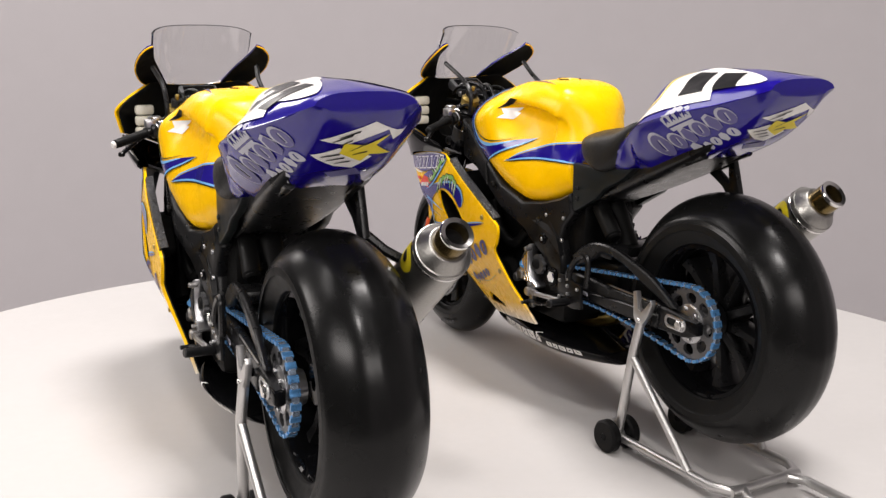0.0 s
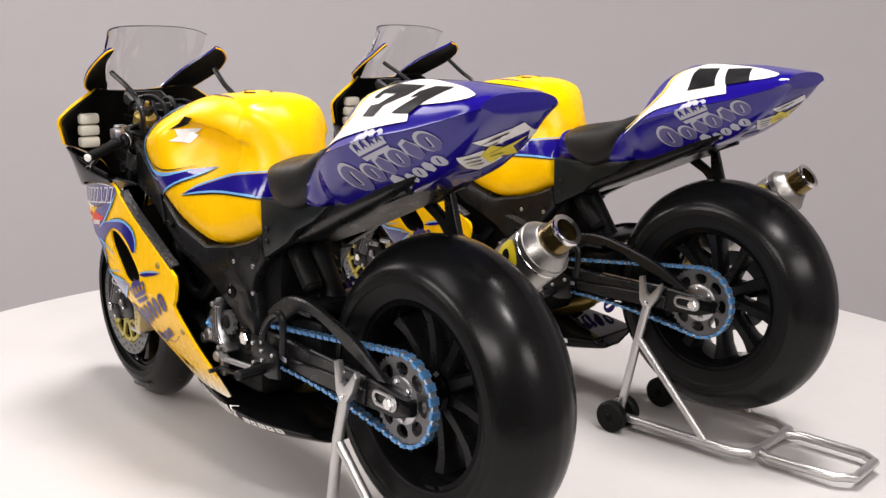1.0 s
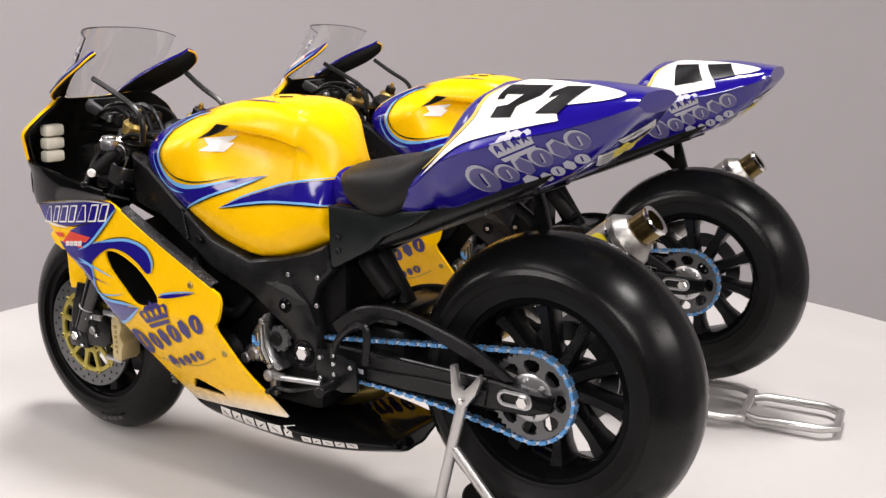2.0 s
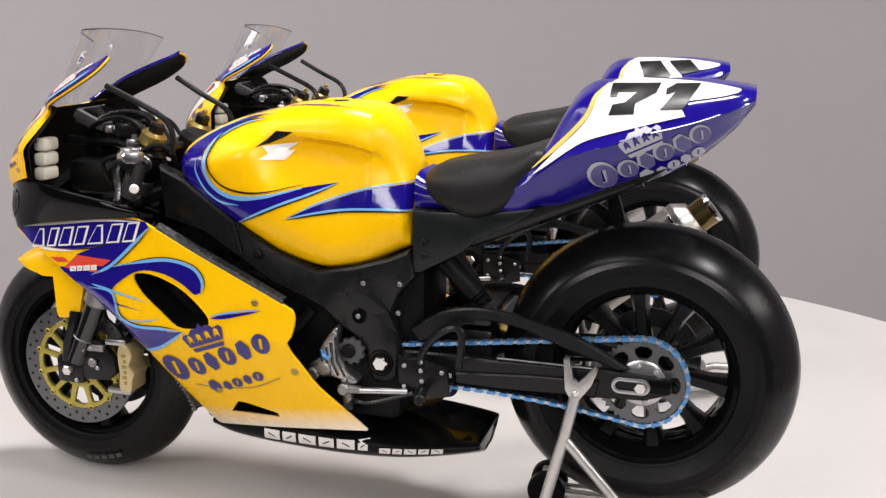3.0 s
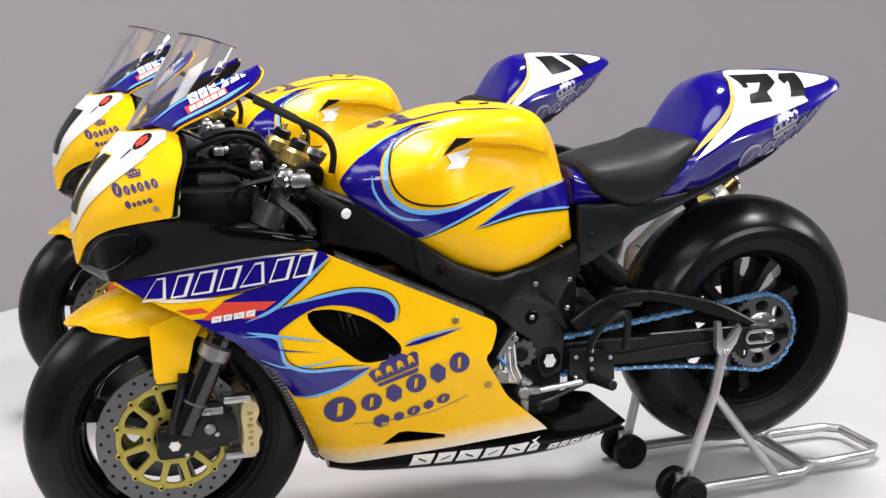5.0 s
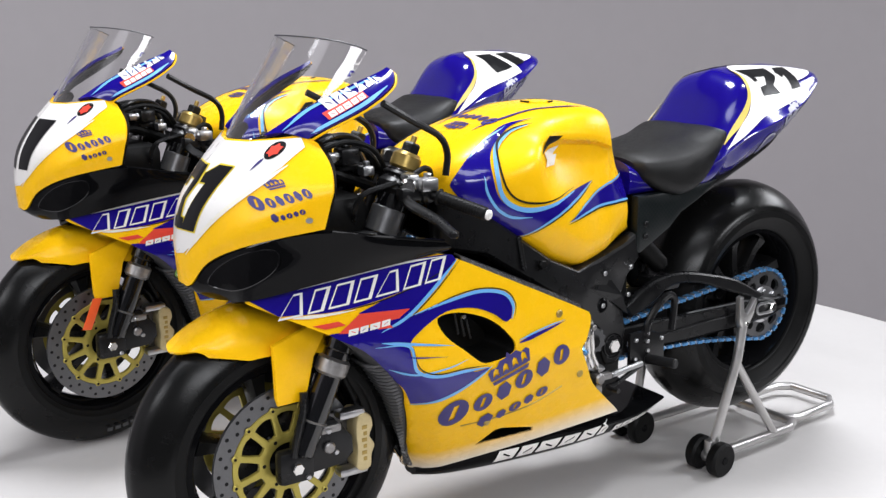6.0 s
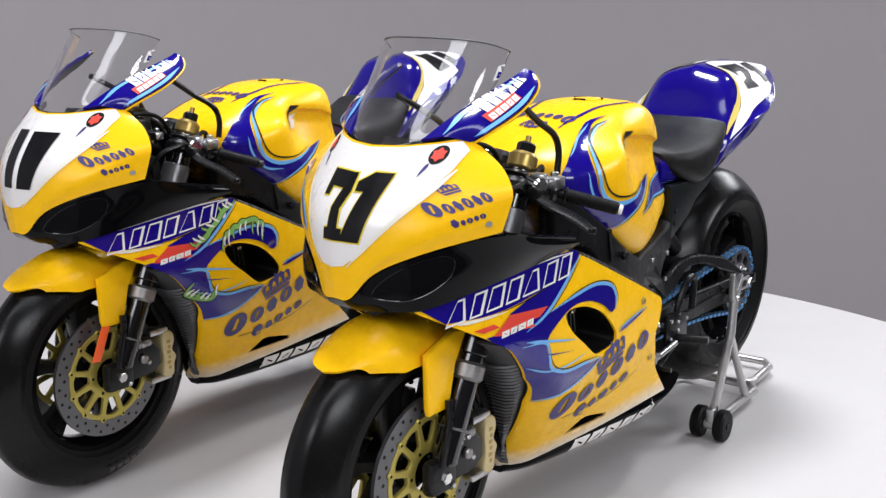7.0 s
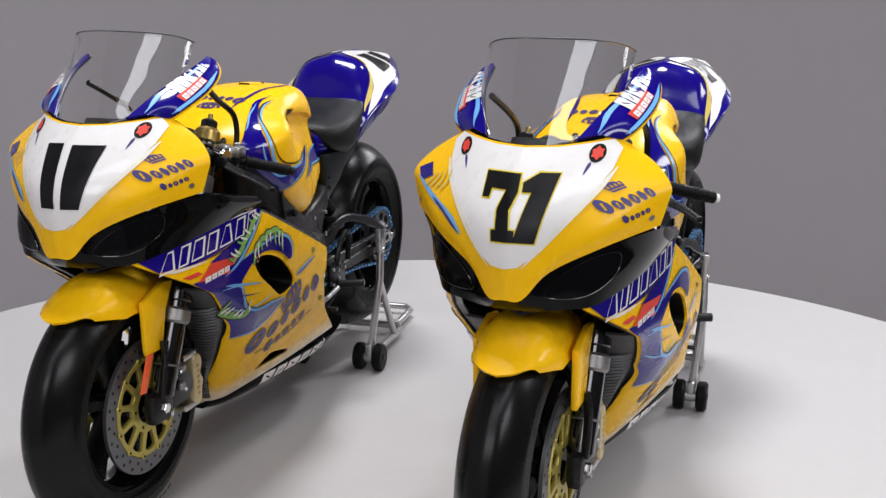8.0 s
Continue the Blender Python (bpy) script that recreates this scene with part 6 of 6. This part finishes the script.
# tail cowl
TAILWHITE = [(1.99, 7.10, 1), (1.73, 7.28), (1.37, 7.55), (1.08, 7.73), (0.63, 7.88), (-0.02, 8.06), (-0.48, 8.17, 1), (-0.36, 8.38, 1), (-1.0, 8.47), (-1.30, 8.54, 1), (-1.28, 8.60), (-0.55, 8.685), (0.52, 8.70), (0.83, 8.63), (0.98, 8.44), (1.08, 8.12), (1.28, 7.84), (1.58, 7.54)]
for flip in (False, True):
    on_body("tail_panel", outline_mesh([soft(TAILWHITE)], 0.12), WHITE, "tail", "left", 0.022, "white painted number panel", 0.06, flip)
    on_body("tail_edge", ribbon([(0.87, 8.62), (1.02, 8.42), (1.13, 8.12), (1.33, 7.86), (1.63, 7.55), (2.0, 7.2)], 0.07, 0.08), GOLDINK, "tail", "left", 0.028, "gold edge line", 0.06, flip)
on_body("tail_lettering", left_of(word_shapes("Ooioio", 2.1, 0.5, 0.06), (0.90, 6.84), 28), SILVERINK, "tail", "left", 0.016, "row of plain silver outlined marks", 0.1)
on_body("tail_lettering", left_of(word_shapes("Ooioio", 2.04, 0.44), (0.86, 6.86), 28), LILAC, "tail", "left", 0.022, "lilac middles of the marks", 0.1)
on_body("tail_lettering", left_of(word_shapes("Iioio", 1.15, 0.24, 0.03), (0.16, 6.98), 30), SILVERINK, "tail", "left", 0.016, "row of small silver marks", 0.12)
on_body("tail_badge", left_of(crown_shape(0.72, 0.44), (0.42, 7.46), 25), SILVERINK, "tail", "left", 0.016, "plain silver crown-shaped badge", 0.12)


def under_print(ring, z):
    """A print on the raked underside of the tail, laid on from below, in (x, y)."""
    bm = cells(outline_mesh([ring], 0.12), 0.12)
    for v in bm.verts:
        hit, no, _, _ = TREES["tail"].ray_cast(Vector((v.co.x, v.co.y, 2)), Vector((0, 0, 1)))
        v.co = hit + Vector((-0.6, 0.2, -0.75)).normalized() * z if hit else Vector((v.co.x, v.co.y, 8.3))
    return bm


SCRIBBLES = [[(-1.18, 0.40), (-1.30, 0.10)], [(-1.25, 0.30), (-1.36, 0.0)], [(-1.10, 0.30), (-1.22, 0.08)], [(-0.90, 0.50), (-0.96, 0.20)], [(-0.82, 0.38), (-0.88, 0.10)], [(-0.74, 0.22), (-0.80, -0.02)], [(-1.02, 0.05), (-1.16, -0.18)], [(-0.94, -0.02), (-1.0, -0.24)]]
for ring, z, m in (([(-1.19, 0.62), (-1.47, -0.20), (-1.24, -0.80), (-1.16, -0.60), (-1.34, -0.46), (-1.12, 0.18)], 0.014, WHITE), ([(-0.90, 0.68), (-1.06, 0.26), (-0.86, -0.36), (-0.58, -0.12), (-0.66, 0.22)], 0.014, WHITE),
                   # lilac patch: a sheen put on as colour, not part of the emblem
                   ([(-0.46, 0.30), (-0.56, -0.20), (-0.34, -0.38), (-0.24, 0.12)], 0.013, LILAC),
                   ([(-1.15, 0.20), (-1.10, -0.16), (-1.27, -0.52), (-1.10, -0.34), (-0.90, -0.66), (-0.92, -0.30), (-0.76, -0.20), (-0.96, 0.22)], 0.02, BADGE)):
    part("tail_emblem", under_print(ring, z), m, BODY["tail"], {WHITE: "plain white emblem", BADGE: "yellow middle of the emblem", LILAC: "grey patch painted as a sheen"}[m])
for (x0, y0), (x1, y1) in SCRIBBLES:
    part("emblem_line", under_print([(x0, y0), (x1, y1), (x1 + 0.035, y1 + 0.01), (x0 + 0.02, y0 + 0.02)], 0.026), INK, BODY["tail"])

# nose cowl
half = [(0.0, 6.11), (0.2, 6.14), (0.38, 6.28), (0.58, 6.56), (0.81, 6.84), (1.08, 7.18), (1.30, 7.52), (1.36, 7.80), (1.22, 7.93), (0.95, 7.885), (0.5, 7.825), (0.0, 7.805)]
plate_ring = half + [(-a, b) for a, b in half[-2:0:-1]]
on_body("race_plate", outline_mesh([plate_ring], 0.12), WHITE, "nose", "front", 0.014, "white painted race number plate", 0.12)
for s in (1, -1):
    on_body("plate_edge", ribbon([(s * 0.25, 6.12), (s * 0.62, 6.56), (s * 1.12, 7.18), (s * 1.36, 7.55)], 0.05, 0.09), CREAM, "nose", "front", 0.018, "cream edge line", 0.12)
    disc = [(s * 1.05 + 0.11 * math.cos(k * math.pi / 10), 7.74 + 0.13 * math.sin(k * math.pi / 10)) for k in range(20)]
    on_body("round_sticker", outline_mesh([disc], 0.1), INK, "nose", "front", 0.02, "round black and red sticker", 0.1)
    disc = [(s * 1.05 + 0.078 * math.cos(k * math.pi / 6) * (1.15 if k % 2 else 0.85), 7.74 + 0.1 * math.sin(k * math.pi / 6) * (1 if k % 2 else 0.7)) for k in range(12)]
    on_body("sticker_middle", outline_mesh([disc], 0.1), RED, "nose", "front", 0.026, "red star shape", 0.1)
    on_body("plate_streak", ribbon([(s * 0.92, 7.44), (s * 0.99, 7.62)], 0.02, 0.06), NAVY, "nose", "front", 0.02, "", 0.1)
on_body("nose_lettering", left_of(word_shapes("Ooioio", 0.70, 0.20), (12.42, 6.89), 21), NAVY, "nose", "left", 0.014, "row of plain navy marks", 0.1)
on_body("nose_lettering", left_of(word_shapes("Iioio", 0.42, 0.12), (12.26, 6.75), 21), NAVY, "nose", "left", 0.014, "row of small plain navy marks", 0.1)
on_body("nose_badge", left_of(crown_shape(0.24, 0.13), (12.22, 7.19), 20), NAVY, "nose", "left", 0.014, "plain navy crown-shaped badge", 0.1)
# the other side carries a blue and light blue flash with yellow scribbles
on_body("flash", outline_mesh([[(-2.0, 7.30), (-1.72, 7.42), (-1.62, 7.24), (-1.88, 7.12)]], 0.1), BLUE, "nose", "front", 0.014, "blue painted flash", 0.1)
on_body("flash", ribbon([(-1.98, 7.2), (-1.6, 7.0), (-1.1, 6.75), (-0.8, 6.52)], 0.06, 0.12), SKY, "nose", "front", 0.016, "", 0.1)
on_body("flash", ribbon([(-1.5, 6.95), (-1.2, 6.78), (-0.82, 6.5)], 0.04, 0.05), NAVY, "nose", "front", 0.02, "", 0.1)
for k in range(4):
    on_body("scribble", ribbon([(-1.75 + 0.12 * k, 7.05), (-1.6 + 0.12 * k, 7.2), (-1.5 + 0.1 * k, 7.3 + 0.03 * k)], 0.035, 0.03), GOLDINK, "nose", "front", 0.022, "", 0.1)

# strips beside the screen, left and right
for s in (1, -1):
    owner = BODY["strip"] if s == 1 else next(c for c in BODY["strip"].parent.children if c.name.startswith("screen_strip") and c != BODY["strip"])
    flip = s == -1
    lines = (("strip_stripe", ribbon([(11.5, 8.0), (11.32, 8.125), (10.75, 8.42), (10.3, 8.69)], 0.03, 0.05), SKY, 0.014),
             ("strip_stripe", ribbon([(11.8, 8.02), (11.38, 8.34), (10.82, 8.62), (10.35, 8.83)], 0.024, 0.02), SKY, 0.014),
             ("red_patch", left_of(sized(outline_mesh([[(0, 0), (1, 0), (1, 1), (0, 1)]], 9), 0.70, 0.10), (11.25, 8.20), 28), RED, 0.016),
             ("strip_lettering", left_of(word_shapes(5, 0.62, 0.066), (11.21, 8.228), 28, shear=0.2), WHITE, 0.022),
             ("strip_lettering", left_of(word_shapes(6, 0.98, 0.12), (11.20, 8.335), 27.5, shear=0.25), WHITE, 0.018))
    for name, bm, m, off in lines:
        on_body(name, bm, m, "ear", "left", off, "", 0.1, flip, owner)


def loop_on(body, ring, way, r, off):
    """A thin raised bead along a closed line on a body."""
    pts = []
    for a, b in ring:
        eye, go = (Vector((30, a, b)), Vector((-1, 0, 0))) if way == "front" else (Vector((a, 9, b)), Vector((0, -1, 0)))
        hit, no, _, _ = TREES[body].ray_cast(eye, go)
        if hit:
            pts.append(hit - go * off)
    return tube(pts, r, 6, closed=True)


ring = soft([(0.58, 5.68), (0.66, 5.88), (0.92, 6.10), (1.26, 6.28), (1.52, 6.30), (1.50, 6.02), (1.28, 5.76), (0.95, 5.64)])
for s in (1, -1):
    bead = loop_on("lamp", ring, "front", 0.010, 0.016)
    part("lamp_bead", mirrored(bead) if s == -1 else bead, FORKBLACK, BODY["lamp"], "thin glossy headlight rim line")
    shade = lay(cells(outline_mesh([ring], 0.12), 0.12), TREES["lamp"], "front", 0.014)
    part("lamp_blank", mirrored(shade) if s == -1 else shade, GLOSS, BODY["lamp"], "black blanked headlight")


SEVEN_FRONT = [(-0.48, 7.46), (0.07, 7.45), (0.08, 7.2), (0.0, 6.95), (0.03, 6.68), (0.12, 6.67), (0.12, 6.5), (-0.22, 6.5), (-0.24, 6.66), (-0.17, 6.67), (-0.19, 6.95), (-0.10, 7.22), (-0.34, 7.23), (-0.36, 7.1), (-0.47, 7.1)]
ONE_FRONT = [(0.34, 7.47), (0.63, 7.47), (0.42, 6.5), (0.10, 6.5), (0.28, 7.2), (0.14, 7.2), (0.13, 7.33)]
SLAB_FRONT, SLAB_FRONT_WIDE = [(-0.5, 7.5), (-0.13, 7.52), (0.01, 6.48), (-0.27, 6.48)], [(0.05, 7.5), (0.63, 7.5), (0.58, 7.28), (0.43, 6.48), (0.12, 6.48)]
SEVEN_TAIL = [(0.80, 8.61), (-0.02, 8.64), (0.02, 8.50), (0.34, 8.33), (0.33, 8.17), (0.76, 8.13), (0.72, 8.3), (0.52, 8.34), (0.34, 8.50), (0.66, 8.49), (0.66, 8.42), (0.78, 8.41)]
ONE_TAIL = [(-0.13, 8.56), (-0.28, 8.64), (-0.68, 8.65), (-0.44, 8.27), (-0.07, 8.25), (-0.29, 8.52), (-0.14, 8.47)]
SLAB_TAIL, SLAB_TAIL_REAR = [(0.46, 8.16), (0.64, 8.60), (0.12, 8.63), (-0.17, 8.30)], [(-0.38, 8.33), (-0.09, 8.63), (-0.61, 8.66), (-0.84, 8.43)]


def swollen(ring, by):
    """The outline moved out by a little."""
    area = sum(a[0] * b[1] - b[0] * a[1] for a, b in zip(ring, ring[1:] + ring[:1]))
    out, k = [], len(ring)
    for i in range(k):
        p, a, b = Vector(ring[i]), Vector(ring[i - 1]), Vector(ring[(i + 1) % k])
        d1, d2 = (p - a).normalized(), (b - p).normalized()
        n = Vector((d1.y + d2.y, -d1.x - d2.x)).normalized() * (1 if area > 0 else -1)
        out.append(tuple(p + n * by))
    return out


def number_prints(nose, tail, front, rear, edged):
    """The race number on the nose plate and on both sides of the tail."""
    for ring in front:
        if edged:
            part("number_edge", lay(outline_mesh([swollen(ring, 0.028)], 0.1), TREES["nose"], "front", 0.02), BADGE, nose, "thin yellow number outline")
        part("race_number", lay(outline_mesh([ring], 0.1), TREES["nose"], "front", 0.028), INK, nose, "black race number")
    for ring in rear:
        part("race_number", lay(outline_mesh([ring], 0.06), TREES["tail"], "left", 0.034), INK, tail, "black race number")
        part("race_number", lay(outline_mesh([[(0.04 - x, z) for x, z in ring]], 0.06), TREES["tail"], "right", 0.034), INK, tail, "black race number")


# a small sticker on the screen beside each strip
TREES["screen"] = tree_of(sheet(SCREEN, 6, 3, 0.04))
for m, pts, off in ((WHITE, [(10.86, 8.78), (10.72, 9.0), (10.56, 9.04), (10.46, 8.96), (10.62, 8.84)], 0.012), (BLUE, [(10.80, 8.82), (10.74, 8.92), (10.64, 8.9), (10.70, 8.82)], 0.018), (RED, [(10.60, 8.9), (10.52, 8.97), (10.54, 8.88)], 0.018)):
    on_body("screen_sticker", outline_mesh([pts], 0.1), m, "screen", "left", off, "small white, blue and red sticker", 0.06, False, next(c for c in bike_a.children if c.name.startswith("windscreen")))
bike_b = copy_thing(bike_a, POSE_B)


def kid(ob, name):
    return next(c for c in ob.children if c.name.split(".")[0] == name)

stand_a = paddock_stand(POSE_A @ pose(0, 0, 0, 0, 0, 3))
copy_thing(stand_a, POSE_B @ pose(0, 0, 0, 0, 0, 3))

number_prints(BODY["nose"], BODY["tail"], (SEVEN_FRONT, ONE_FRONT), (SEVEN_TAIL, ONE_TAIL), True)
number_prints(kid(bike_b, "nose_cowl"), kid(bike_b, "tail_cowl"), (SLAB_FRONT, SLAB_FRONT_WIDE), (SLAB_TAIL, SLAB_TAIL_REAR), False)
# only the first model has white bar ends
for bar in [c for c in bike_b.children if c.name.split(".")[0] == "handlebar"]:
    plug = kid(bar, "bar_end")
    plug.data = plug.data.copy()
    plug.data.materials[0] = SATIN
    tagged(plug, "black bar end plug")
tagged(bike_a, "yellow and blue model racing motorcycle with race number 71")
tagged(bike_b, "yellow and blue model racing motorcycle, race number 11, green scribbles")
# the second model has an orange sticker on its fork and green scribbles on its fairing
part("fork_sticker", plate([(12.02, 3.62), (11.82, 3.60), (12.1, 2.92), (12.3, 2.95)], 0.9, 0.93, 0.01), ORANGE, bike_b, "orange strip sticker")
panel = kid(bike_b, "side_fairing")
rng = random.Random(5)
for path, tooth, count in (([(10.24, 5.0), (10.02, 5.2), (9.76, 5.44), (9.42, 5.7), (9.16, 5.88)], (0.16, 0.12), 9), ([(9.56, 4.98), (9.42, 5.18), (9.12, 5.33), (8.75, 5.38), (8.45, 5.28), (8.4, 5.06)], (0.03, -0.26), 10),
                           ([(10.36, 4.10), (10.22, 3.95), (10.02, 3.86), (9.85, 3.87), (9.74, 4.0)], (-0.04, 0.22), 8)):
    line = [tuple(q) for q in spline(path, 6)]
    line = [(x + rng.uniform(-0.02, 0.02), z + rng.uniform(-0.035, 0.035)) for x, z in line]
    for w, m, off in ((0.17, INK, 0.030), (0.12, GREEN, 0.036)):
        part("scribble", bent(cells(ribbon(line[::2], w, w * 0.8, 4), 0.1), 1, off), m, panel, "green scribble with a dark outline" if m is GREEN else "")
    for k in range(count):
        x, z = line[int((k + 0.5) * (len(line) - 1) / count)]
        dx, dz = tooth[0] * rng.uniform(0.7, 1.2), tooth[1] * rng.uniform(0.6, 1.2)
        for w, m, off in ((0.085, INK, 0.033), (0.055, WHITE if k % 3 else GREEN, 0.040)):
            part("scribble_stroke", bent(cells(ribbon([(x - dx * 0.2, z - dz * 0.2), (x + dx * 0.5 + 0.03, z + dz * 0.5), (x + dx, z + dz)], w, w * 0.6, 4), 0.1), 1, off), m, panel)

# both tails sit a little askew, towards the right at the tip
skewed = set()
for bike in (bike_a, bike_b):
    cowl = kid(bike, "tail_cowl")
    for ob in (cowl, *cowl.children):
        if ob.data.name not in skewed:
            skewed.add(ob.data.name)
            for v in ob.data.vertices:
                v.co.y -= 0.048 * max(0.0, 0.016 - v.co.x)
